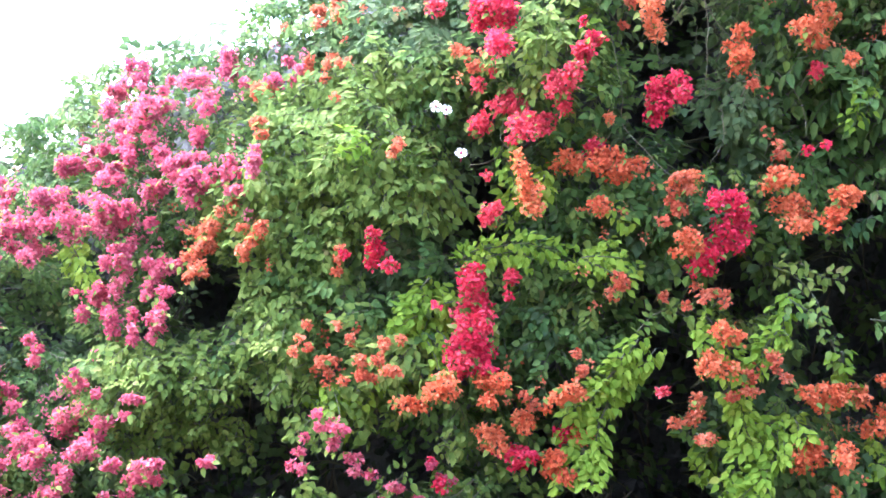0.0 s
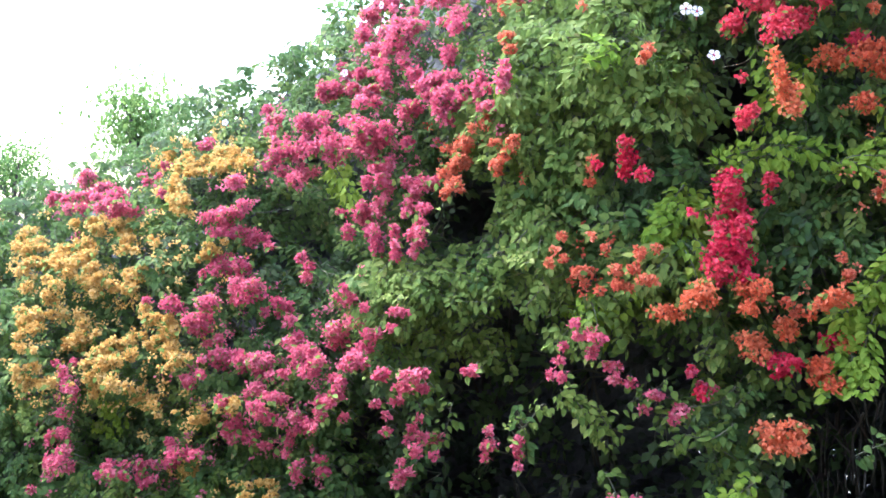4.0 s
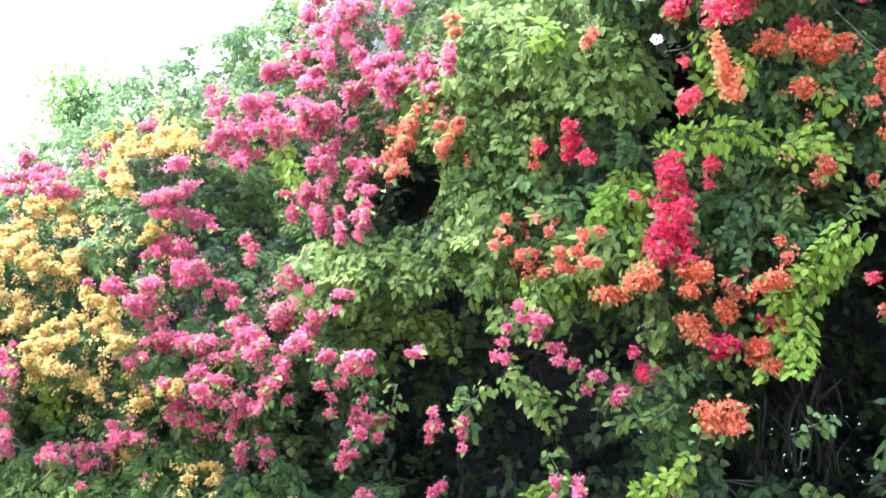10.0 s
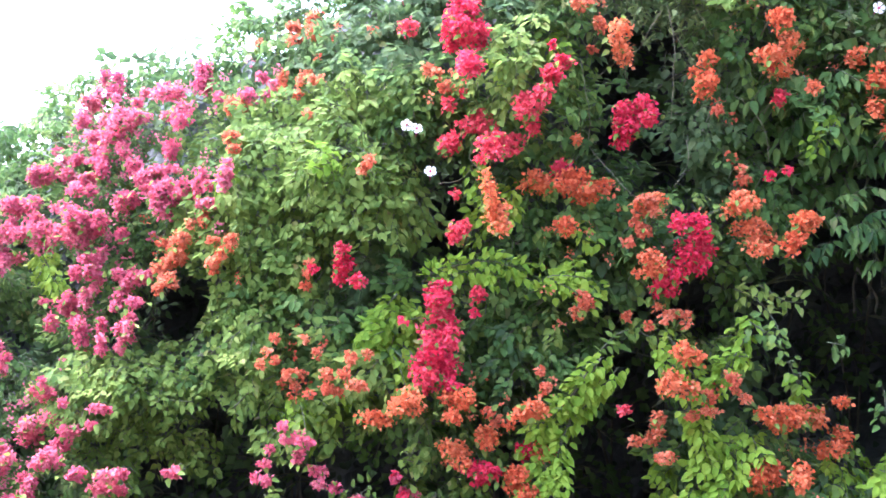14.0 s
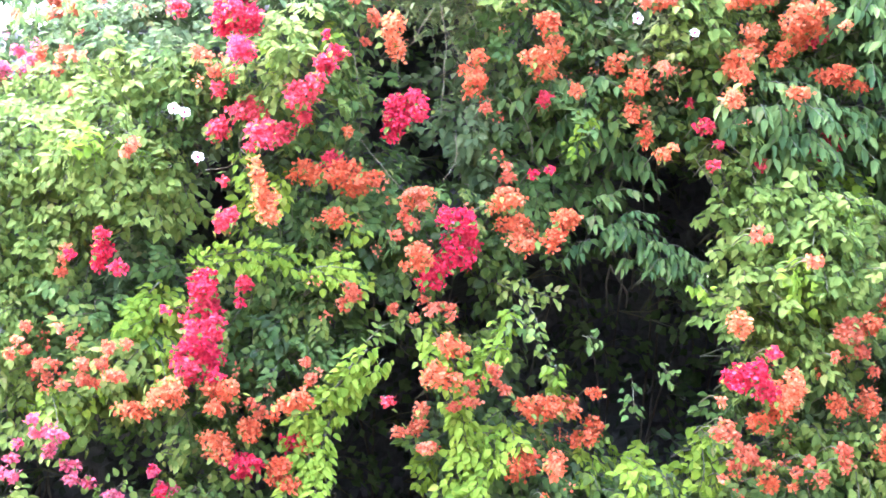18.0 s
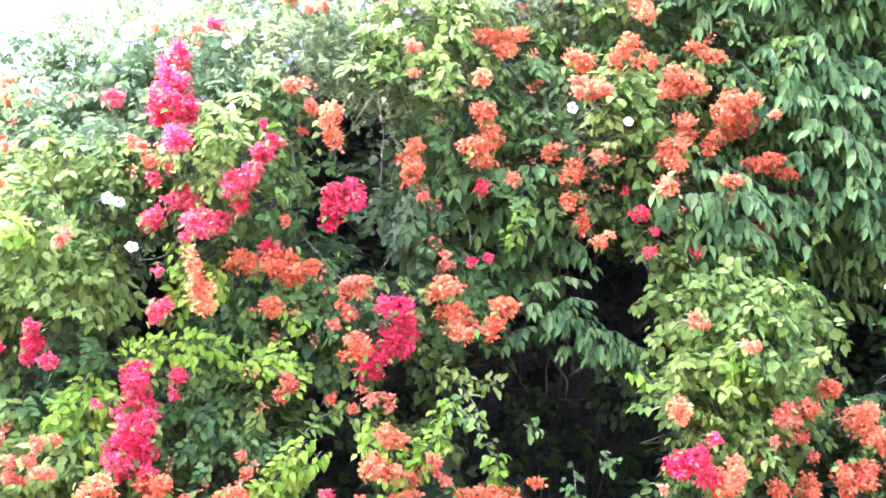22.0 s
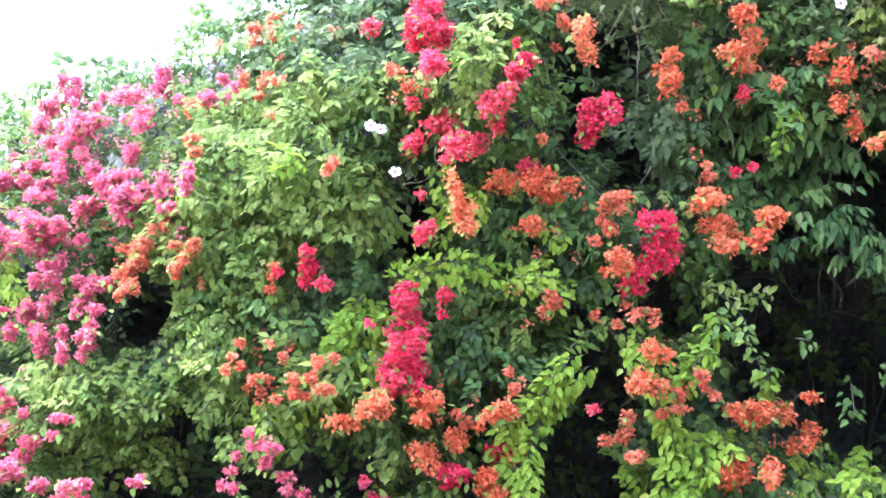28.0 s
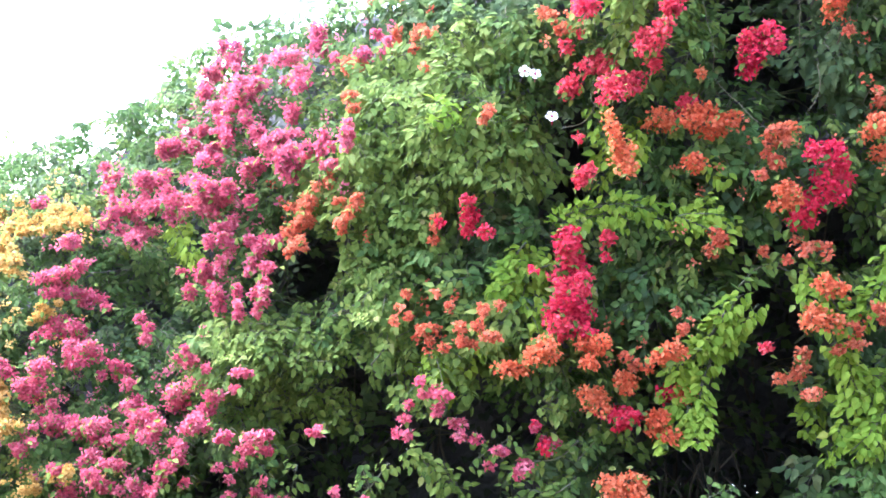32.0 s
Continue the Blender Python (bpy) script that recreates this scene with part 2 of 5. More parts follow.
ORANGE_D = [
    (2.71, 3.52, 0.18, 0.09), (2.72, 1.47, 0.11, 0.08), (2.75, 1.18, 0.11, 0.07), (2.80, 3.74, 0.21, 0.09), (2.82, 3.27, 0.09, 0.09),
    (2.85, 1.53, 0.14, 0.11), (2.87, 1.62, 0.17, 0.17), (2.91, 3.34, 0.18, 0.12), (2.92, 3.07, 0.12, 0.06), (2.94, 3.45, 0.24, 0.21),
    (3.11, 1.58, 0.09, 0.11), (3.14, 3.15, 0.24, 0.12), (3.25, 1.58, 0.12, 0.12), (3.27, 1.94, 0.15, 0.12), (3.39, 1.39, 0.18, 0.18),
    (3.40, 2.03, 0.12, 0.12), (3.45, 1.59, 0.15, 0.15), (3.54, 1.64, 0.15, 0.12), (3.55, 1.89, 0.24, 0.21), (3.57, 1.45, 0.12, 0.09)]
ORANGE_E = [
    (3.65, 1.78, 0.15, 0.12), (3.75, 1.45, 0.09, 0.12), (3.82, 1.53, 0.18, 0.12)]
YELLOW_A = [
    (-3.93, 1.07, 0.14, 0.18), (-3.90, 1.80, 0.14, 0.21), (-3.88, 1.34, 0.21, 0.18), (-3.83, 1.54, 0.28, 0.21), (-3.82, 1.93, 0.32, 0.18),
    (-3.77, 1.11, 0.18, 0.14), (-3.74, 1.73, 0.35, 0.21), (-3.54, 1.79, 0.21, 0.17), (-3.53, 1.38, 0.27, 0.27), (-3.51, 1.80, 0.27, 0.24),
    (-3.42, 1.19, 0.20, 0.20), (-3.41, 1.21, 0.20, 0.14), (-3.40, 1.64, 0.34, 0.17), (-3.38, 1.98, 0.13, 0.10), (-3.36, 1.03, 0.20, 0.20),
    (-3.24, 1.92, 0.27, 0.17), (-3.23, 1.29, 0.27, 0.20), (-3.19, 1.88, 0.20, 0.13), (-3.16, 1.62, 0.10, 0.10), (-3.14, 1.67, 0.20, 0.13)]
YELLOW_B = [
    (-3.10, 1.01, 0.23, 0.13), (-3.07, 0.96, 0.17, 0.13), (-3.00, 1.48, 0.20, 0.13), (-2.99, 1.34, 0.20, 0.16), (-2.97, 1.35, 0.23, 0.16),
    (-2.92, 2.34, 0.16, 0.10), (-2.87, 1.23, 0.19, 0.13), (-2.87, 2.16, 0.16, 0.19), (-2.85, 2.09, 0.23, 0.16), (-2.82, 0.60, 0.10, 0.08),
    (-2.77, 2.30, 0.13, 0.10), (-2.74, 0.92, 0.16, 0.10), (-2.69, 2.28, 0.32, 0.10), (-2.63, 1.81, 0.19, 0.09), (-2.56, 0.98, 0.16, 0.09),
    (-2.54, 2.31, 0.19, 0.13), (-2.52, 2.35, 0.16, 0.09), (-2.41, 2.32, 0.12, 0.12), (-2.37, 0.51, 0.22, 0.13), (-1.88, 0.34, 0.09, 0.09)]
FLOWERS = [("pink", PINK_A), ("pink", PINK_B), ("pink", PINK_C), ("pink", PINK_D), ("pink", PINK_E), ("red", RED_A), ("red", RED_B), ("crimson", CRIMSON_A), ("crimson", CRIMSON_B), ("salmon", SALMON_A), ("salmon", SALMON_B), ("salmon", SALMON_C), ("orange", ORANGE_A), ("orange", ORANGE_B), ("orange", ORANGE_C), ("orange", ORANGE_D), ("orange", ORANGE_E), ("yellow", YELLOW_A), ("yellow", YELLOW_B)]
WHITE_A = [
    (-2.52, 2.51, 0.05, 0.05), (-1.81, 3.03, 0.05, 0.05), (-1.80, 2.72, 0.06, 0.06), (-1.58, 3.05, 0.06, 0.05), (-0.07, 3.74, 0.06, 0.06),
    (-0.05, 2.88, 0.07, 0.06), (-0.00, 2.86, 0.07, 0.06), (0.04, 3.72, 0.07, 0.06), (0.07, 2.65, 0.07, 0.06), (0.25, 3.82, 0.06, 0.06),
    (0.51, 3.68, 0.06, 0.06), (0.84, 4.03, 0.06, 0.06), (0.91, 4.03, 0.05, 0.05), (1.21, 4.05, 0.06, 0.05), (1.27, 3.80, 0.05, 0.05),
    (1.52, 4.11, 0.05, 0.05), (1.76, 4.10, 0.06, 0.05), (2.06, 4.18, 0.05, 0.05), (2.13, 3.41, 0.07, 0.07), (2.14, 4.22, 0.04, 0.04)]
WHITE_B = [
    (2.41, 3.35, 0.04, 0.04), (2.66, 4.28, 0.07, 0.07), (2.73, 4.37, 0.07, 0.06), (2.79, 4.19, 0.05, 0.06), (3.11, 4.30, 0.08, 0.06),
    (3.15, 4.27, 0.07, 0.06)]
WHITE_C = [
    (0.29, 4.00, 0.06, 0.06), (0.36, 3.98, 0.07, 0.07), (0.33, 3.93, 0.06, 0.06), (0.22, 3.95, 0.05, 0.05), (0.08, 3.82, 0.05, 0.05),
    (0.17, 3.88, 0.05, 0.05), (0.00, 3.67, 0.06, 0.06), (0.56, 3.75, 0.05, 0.05), (0.46, 3.65, 0.05, 0.05), (0.79, 4.05, 0.06, 0.06),
    (1.16, 3.97, 0.06, 0.06), (1.25, 4.14, 0.05, 0.05), (1.28, 4.22, 0.05, 0.05), (-0.09, 3.51, 0.06, 0.06), (-0.04, 3.58, 0.05, 0.05),
    (-0.20, 3.68, 0.05, 0.05), (0.15, 3.64, 0.05, 0.05), (1.47, 4.24, 0.05, 0.05), (0.48, 3.90, 0.05, 0.05), (1.05, 4.10, 0.05, 0.05)]
WHITE = WHITE_A + WHITE_B + WHITE_C
LIME_A = [
    (-3.28, 1.03, 0.13, 0.17), (-3.14, 0.09, 0.27, 0.20), (-2.35, 0.20, 0.64, 0.29), (-2.07, 0.31, 0.25, 0.19), (-1.79, 2.15, 0.09, 0.18),
    (-0.90, 2.68, 0.23, 0.17), (-0.61, 1.49, 0.25, 0.12), (-0.38, 0.48, 0.25, 0.13), (-0.37, 2.67, 0.30, 0.25), (-0.34, 0.23, 0.23, 0.08),
    (-0.07, 0.29, 0.17, 0.11), (-0.06, 1.87, 0.13, 0.22), (0.39, 2.49, 0.11, 0.27), (0.42, 2.70, 0.14, 0.14),
    (0.73, 2.16, 0.19, 0.08)]
LIME_B = [
    (1.21, 1.24, 0.21, 0.08),
    (1.35, 1.13, 0.24, 0.11), (1.47, 1.40, 0.21, 0.11),
    (2.14, 1.28, 0.36, 0.22), (2.49, 1.39, 0.17, 0.17), (2.63, 2.48, 0.14, 0.11), (2.82, 2.07, 0.25, 0.11), (2.93, 2.26, 0.26, 0.14),
    (3.08, 2.60, 0.17, 0.14), (3.24, 2.19, 0.17, 0.12)]
LIME = LIME_A + LIME_B
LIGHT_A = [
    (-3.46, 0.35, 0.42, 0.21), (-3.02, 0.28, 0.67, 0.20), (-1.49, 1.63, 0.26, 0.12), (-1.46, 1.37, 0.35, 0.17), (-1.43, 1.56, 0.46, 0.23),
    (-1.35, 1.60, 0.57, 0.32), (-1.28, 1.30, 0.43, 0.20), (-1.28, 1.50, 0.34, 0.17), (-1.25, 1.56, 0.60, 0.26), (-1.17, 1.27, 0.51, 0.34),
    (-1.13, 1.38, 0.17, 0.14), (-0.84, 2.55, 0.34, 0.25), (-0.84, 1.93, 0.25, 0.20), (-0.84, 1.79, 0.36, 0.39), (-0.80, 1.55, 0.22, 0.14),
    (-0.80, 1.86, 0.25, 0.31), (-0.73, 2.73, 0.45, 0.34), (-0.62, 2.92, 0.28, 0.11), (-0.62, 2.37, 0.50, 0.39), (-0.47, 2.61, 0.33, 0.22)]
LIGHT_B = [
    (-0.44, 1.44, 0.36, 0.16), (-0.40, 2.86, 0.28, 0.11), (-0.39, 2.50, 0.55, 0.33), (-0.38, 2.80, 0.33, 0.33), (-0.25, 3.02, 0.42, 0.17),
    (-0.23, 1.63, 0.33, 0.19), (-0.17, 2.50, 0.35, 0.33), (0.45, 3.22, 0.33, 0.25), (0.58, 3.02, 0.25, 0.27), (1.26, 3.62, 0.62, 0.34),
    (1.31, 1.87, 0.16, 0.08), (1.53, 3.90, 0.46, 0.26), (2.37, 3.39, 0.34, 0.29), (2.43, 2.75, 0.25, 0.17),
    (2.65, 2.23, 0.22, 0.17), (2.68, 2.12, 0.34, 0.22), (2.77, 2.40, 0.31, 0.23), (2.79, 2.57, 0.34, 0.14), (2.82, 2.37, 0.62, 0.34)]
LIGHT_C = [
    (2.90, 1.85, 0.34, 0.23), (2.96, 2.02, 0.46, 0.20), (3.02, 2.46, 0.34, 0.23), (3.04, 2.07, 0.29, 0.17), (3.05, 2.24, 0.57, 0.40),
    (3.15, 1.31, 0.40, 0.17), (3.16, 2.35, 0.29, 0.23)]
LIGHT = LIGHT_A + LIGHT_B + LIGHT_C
CREEPER_A = [
    (1.29, 2.84, 0.22, 0.16), (1.87, 2.71, 0.22, 0.11), (1.88, 2.81, 0.30, 0.25), (1.96, 2.62, 0.22, 0.14), (2.02, 2.73, 0.22, 0.17),
    (2.16, 2.24, 0.19, 0.11), (2.30, 2.10, 0.14, 0.08), (2.69, 4.03, 0.27, 0.24), (2.91, 2.85, 0.46, 0.26), (2.94, 2.91, 0.46, 0.35),
    (3.11, 2.97, 0.29, 0.18), (3.11, 4.05, 0.37, 0.31), (3.33, 3.26, 0.30, 0.24), (3.34, 3.38, 0.36, 0.36), (3.39, 3.16, 0.36, 0.36),
    (3.39, 2.53, 0.35, 0.18), (3.40, 3.09, 0.36, 0.24), (3.41, 2.77, 0.47, 0.24), (3.45, 2.81, 0.24, 0.24), (3.47, 3.58, 0.43, 0.49)]
CREEPER_B = [
    (3.49, 3.54, 0.61, 0.37), (3.53, 3.98, 0.47, 0.63), (3.58, 2.99, 0.30, 0.42), (3.62, 2.58, 0.36, 0.18), (3.72, 2.93, 0.43, 0.37),
    (3.79, 3.40, 0.37, 0.47), (3.82, 2.01, 0.18, 0.24)]
CREEPER = CREEPER_A + CREEPER_B
FINE_A = [
    (-0.09, 3.70, 0.43, 0.23), (0.16, 3.91, 0.57, 0.23), (0.39, 3.63, 0.34, 0.17), (0.54, 3.88, 0.45, 0.26), (0.66, 3.62, 0.34, 0.28),
    (0.87, 3.69, 0.42, 0.28), (1.04, 3.55, 0.50, 0.33), (1.10, 3.32, 0.33, 0.22), (1.26, 3.48, 0.39, 0.28), (1.53, 3.99, 0.46, 0.23),
    (1.90, 4.01, 0.35, 0.23), (2.22, 4.18, 0.42, 0.27), (2.27, 3.38, 0.34, 0.23)]
FINE = FINE_A
DARK_A = [
    (-0.28, 2.09, 0.33, 0.22), (-0.25, 3.46, 0.51, 0.42), (-0.08, 3.5, 0.45, 0.34), (-0.06, 2.25, 0.41, 0.22), (0.51, 3.3, 0.17, 0.17), (0.84, 3.01, 0.16, 0.22),
    (0.97, 3.09, 0.27, 0.33), (1.13, 3.13, 0.36, 0.33), (1.22, 2.81, 0.41, 0.32),
    (-0.30, 3.25, 0.42, 0.30), (0.02, 3.42, 0.20, 0.30), (0.42, 3.55, 0.26, 0.20)]
DARK = DARK_A
HOLLOW_A = [
    (-3.41, 0.71, 0.21, 0.14), (-2.76, 2.06, 0.16, 0.13), (-2.52, 2.03, 0.13, 0.13), (-2.06, 1.90, 0.33, 0.27), (-1.95, 2.18, 0.15, 0.30),
    (-1.89, 1.80, 0.15, 0.18), (-1.85, 2.02, 0.18, 0.18), (-1.76, 1.12, 0.09, 0.12), (-1.71, 0.62, 0.18, 0.18), (-1.70, 0.72, 0.18, 0.18),
    (-1.70, 0.77, 0.21, 0.21), (-1.46, 0.57, 0.18, 0.18), (-1.46, 0.63, 0.24, 0.18), (-1.33, 0.82, 0.32, 0.23), (-1.32, 1.87, 0.17, 0.17),
    (-1.32, 1.17, 0.32, 0.32), (-1.27, 0.78, 0.17, 0.23), (-1.21, 0.58, 0.26, 0.20), (-1.14, 1.01, 0.29, 0.20), (-1.14, 1.94, 0.34, 0.20)]
HOLLOW_B = [
    (-1.10, 1.95, 0.25, 0.17), (-1.08, 1.07, 0.31, 0.17), (-1.02, 1.11, 0.25, 0.31), (-1.00, 0.79, 0.34, 0.31), (-0.97, 1.54, 0.14, 0.11),
    (-0.92, 0.56, 0.17, 0.17), (-0.92, 1.38, 0.17, 0.28), (-0.87, 1.24, 0.17, 0.11), (-0.86, 0.75, 0.34, 0.23), (-0.85, 0.85, 0.34, 0.23),
    (-0.82, 1.08, 0.25, 0.20), (-0.80, 0.68, 0.28, 0.17), (-0.72, 1.41, 0.17, 0.14), (-0.72, 1.38, 0.17, 0.17), (-0.69, 0.55, 0.20, 0.14),
    (-0.68, 0.80, 0.31, 0.22), (-0.62, 0.95, 0.31, 0.33), (-0.62, 1.02, 0.22, 0.17), (-0.55, 1.09, 0.33, 0.17), (-0.51, 0.89, 0.42, 0.25)]
HOLLOW_C = [
    (-0.42, 0.92, 0.25, 0.22), (-0.40, 0.73, 0.31, 0.17), (-0.39, 1.31, 0.22, 0.14), (-0.32, 0.81, 0.22, 0.22), (-0.28, 1.33, 0.16, 0.14),
    (-0.13, 0.71, 0.17, 0.17), (-0.09, 1.29, 0.24, 0.11), (0.10, 2.25, 0.13, 0.11), (0.14, 1.09, 0.11, 0.11), (0.19, 2.35, 0.16, 0.22),
    (0.20, 2.50, 0.24, 0.19), (0.30, 2.48, 0.16, 0.19), (0.31, 0.65, 0.14, 0.22), (0.37, 0.87, 0.16, 0.24), (0.37, 1.04, 0.11, 0.11),
    (0.39, 0.68, 0.11, 0.16), (0.46, 1.06, 0.22, 0.11), (0.46, 1.40, 0.11, 0.11), (0.47, 1.05, 0.16, 0.13), (0.52, 1.18, 0.16, 0.13)]
HOLLOW_D = [
    (0.54, 0.74, 0.24, 0.19), (0.59, 1.10, 0.19, 0.11), (0.61, 0.98, 0.38, 0.30), (0.61, 0.84, 0.16, 0.27), (0.65, 0.73, 0.33, 0.14),
    (0.69, 1.10, 0.21, 0.13), (0.73, 0.95, 0.48, 0.30), (0.76, 0.80, 0.32, 0.24), (0.83, 1.15, 0.27, 0.16), (0.88, 1.26, 0.24, 0.19),
    (0.92, 3.04, 0.16, 0.22), (0.93, 1.29, 0.16, 0.16), (0.94, 1.87, 0.16, 0.11), (0.94, 2.77, 0.16, 0.16), (0.95, 1.06, 0.16, 0.16),
    (0.95, 1.30, 0.27, 0.45), (0.96, 1.76, 0.13, 0.13), (0.97, 2.80, 0.14, 0.16), (0.97, 0.80, 0.16, 0.32), (0.99, 1.97, 0.16, 0.11)]
HOLLOW_E = [
    (1.03, 1.45, 0.19, 0.24), (1.05, 1.12, 0.29, 0.19), (1.05, 1.30, 0.24, 0.45), (1.07, 3.14, 0.25, 0.30), (1.08, 1.66, 0.16, 0.24),
    (1.15, 1.12, 0.21, 0.19), (1.15, 2.76, 0.16, 0.11), (1.16, 2.08, 0.13, 0.11), (1.17, 2.68, 0.16, 0.16), (1.31, 1.77, 0.13, 0.13),
    (1.34, 1.97, 0.27, 0.19), (1.59, 2.15, 0.13, 0.13), (1.63, 1.66, 0.16, 0.16), (1.66, 2.77, 0.14, 0.11), (1.68, 1.77, 0.21, 0.24),
    (1.68, 1.83, 0.16, 0.16), (1.70, 1.87, 0.30, 0.27), (1.72, 2.05, 0.13, 0.11), (1.73, 1.99, 0.16, 0.16), (1.78, 1.97, 0.27, 0.24)]
HOLLOW_F = [
    (1.81, 1.91, 0.16, 0.16), (1.83, 2.17, 0.16, 0.19), (1.84, 1.78, 0.22, 0.22), (1.86, 1.99, 0.22, 0.22), (1.90, 2.15, 0.16, 0.24),
    (1.92, 1.77, 0.16, 0.27), (1.94, 1.89, 0.24, 0.19), (1.95, 2.43, 0.27, 0.22), (1.99, 2.43, 0.16, 0.16), (2.00, 2.16, 0.14, 0.16),
    (2.03, 1.84, 0.22, 0.16), (2.03, 1.73, 0.30, 0.33), (2.08, 1.92, 0.25, 0.22), (2.09, 2.47, 0.22, 0.16), (2.11, 1.41, 0.25, 0.16),
    (2.14, 1.57, 0.35, 0.33), (2.16, 1.55, 0.27, 0.22), (2.19, 1.78, 0.44, 0.36), (2.21, 1.82, 0.36, 0.27), (2.22, 2.38, 0.28, 0.28)]
HOLLOW_G = [
    (2.24, 1.89, 0.30, 0.25), (2.25, 1.41, 0.22, 0.14), (2.27, 2.63, 0.30, 0.19), (2.30, 1.55, 0.41, 0.30), (2.32, 1.66, 0.28, 0.22),
    (2.32, 1.76, 0.41, 0.47), (2.35, 2.00, 0.25, 0.19), (2.38, 1.63, 0.30, 0.36), (2.39, 2.60, 0.22, 0.33), (2.41, 2.28, 0.22, 0.28),
    (2.43, 1.87, 0.25, 0.33), (2.43, 1.90, 0.17, 0.22), (2.49, 2.23, 0.17, 0.14), (2.49, 1.58, 0.17, 0.22), (3.33, 2.64, 0.18, 0.15),
    (3.50, 2.20, 0.18, 0.18), (3.55, 2.47, 0.21, 0.18), (3.55, 2.32, 0.27, 0.33), (3.71, 2.49, 0.36, 0.18),
    (-1.23, 0.62, 0.40, 0.35), (-0.82, 0.57, 0.46, 0.32), (-0.44, 0.69, 0.32, 0.24)]
HOLLOW_H = [
    (-0.51, 1.14, 0.51, 0.27), (-0.40, 0.84, 0.46, 0.40), (-0.71, 0.72, 0.40, 0.30), (-0.31, 0.60, 0.22, 0.19), (-0.15, 1.20, 0.24, 0.16), (-1.70, 0.82, 0.30, 0.35), (0.68, 1.00, 0.35, 0.32)]
HOLLOW = HOLLOW_A + HOLLOW_B + HOLLOW_C + HOLLOW_D + HOLLOW_E + HOLLOW_F + HOLLOW_G + HOLLOW_H
GAPS_A = [
    (-1.15, 0.73, 0.09, 0.14), (-1.06, 0.28, 0.09, 0.17), (0.00, 0.77, 0.08, 0.08), (0.59, 0.39, 0.11, 0.16), (0.63, 0.69, 0.14, 0.22),
    (0.64, 0.57, 0.16, 0.25), (0.83, 0.59, 0.16, 0.16), (0.88, 0.71, 0.16, 0.27), (0.92, 0.75, 0.14, 0.30), (0.91, 0.62, 0.14, 0.16),
    (2.43, 2.18, 0.08, 0.11), (2.57, 2.26, 0.11, 0.11), (3.74, 2.54, 0.15, 0.15)]
GAPS = GAPS_A
VINES_A = [
    [(1.18, 3.45), (1.21, 3.31), (1.29, 3.19), (1.35, 3.14)],
    [(1.19, 3.42), (1.21, 3.23), (1.20, 3.03), (1.19, 2.89)],
    [(1.28, 3.59), (1.30, 3.45), (1.36, 3.33)],
    [(0.98, 3.25), (0.94, 3.18), (0.85, 3.10)],
    [(0.99, 3.21), (0.99, 3.10), (1.01, 3.05)],
    [(1.15, 3.42), (1.07, 3.27), (1.00, 3.21)],
    [(0.82, 2.88), (0.82, 2.77), (0.92, 2.64), (1.01, 2.55), (1.08, 2.43), (1.11, 2.35)],
    [(1.27, 2.79), (1.27, 2.68), (1.21, 2.58)],
    [(1.51, 3.00), (1.61, 2.87), (1.64, 2.69)],
    [(1.33, 2.43), (1.44, 2.48)],
    [(2.41, 2.74), (2.47, 2.65), (2.54, 2.57)],
    [(2.59, 2.81), (2.68, 2.72), (2.71, 2.61)],
    [(0.11, 2.59), (0.21, 2.62), (0.31, 2.72)],
    [(1.54, 1.99), (1.52, 1.95), (1.44, 1.90)],
    [(1.73, 1.64), (1.71, 1.54), (1.72, 1.33)],
    [(2.32, 1.30), (2.43, 1.37)],
    [(2.69, 3.19), (2.74, 3.10)],
    [(0.78, 3.20), (0.80, 3.04), (0.82, 2.88)],
    [(0.28, 2.85), (0.26, 2.72), (0.34, 2.64)]]
VINES_B = [
    [(-1.90, 2.76), (-1.65, 2.61), (-1.41, 2.48)],
    [(-1.86, 2.81), (-1.69, 2.78), (-1.55, 2.78), (-1.40, 2.75)],
    [(-1.94, 2.91), (-1.77, 2.93), (-1.56, 2.94)],
    [(-2.77, 2.22), (-2.56, 2.21)],
    [(-2.36, 2.01), (-2.22, 2.02), (-2.10, 2.02)],
    [(-1.23, 2.36), (-1.29, 2.19)],
    [(0.33, 0.69), (0.31, 0.52)],
    [(0.68, 0.77), (0.64, 0.62), (0.57, 0.53)],
    [(-0.62, 1.03), (-0.55, 0.97), (-0.50, 0.92)]]
VINES = VINES_A + VINES_B
SPRAYS_A = [
    ("light", [(-0.70, 1.09), (-0.63, 1.02), (-0.56, 0.97), (-0.50, 0.88)]),
    ("light", [(-1.26, 1.01), (-1.30, 0.87), (-1.39, 0.78)]),
    ("light", [(-0.79, 1.02), (-0.88, 0.91), (-0.97, 0.83)]),
    ("lime", [(-1.88, 2.25), (-1.82, 2.15), (-1.76, 2.04)]),
    ("light", [(-0.37, 1.03), (-0.28, 1.08), (-0.19, 1.14)]),
    ("mid", [(-1.44, 1.01), (-1.40, 0.86), (-1.45, 0.72), (-1.55, 0.62)]),
    ("light", [(-0.51, 0.99), (-0.47, 0.92), (-0.40, 0.89)]),
    ("lime", [(0.04, 1.95), (-0.06, 1.91), (-0.12, 1.76)]),
    ("light", [(-0.87, 2.82), (-0.73, 2.96), (-0.62, 3.01), (-0.51, 2.89)]),
    ("lime", [(-0.51, 2.61), (-0.40, 2.72), (-0.23, 2.69), (-0.12, 2.63)]),
    ("light", [(-1.67, 1.62), (-1.46, 1.65), (-1.26, 1.54), (-1.06, 1.52)])]
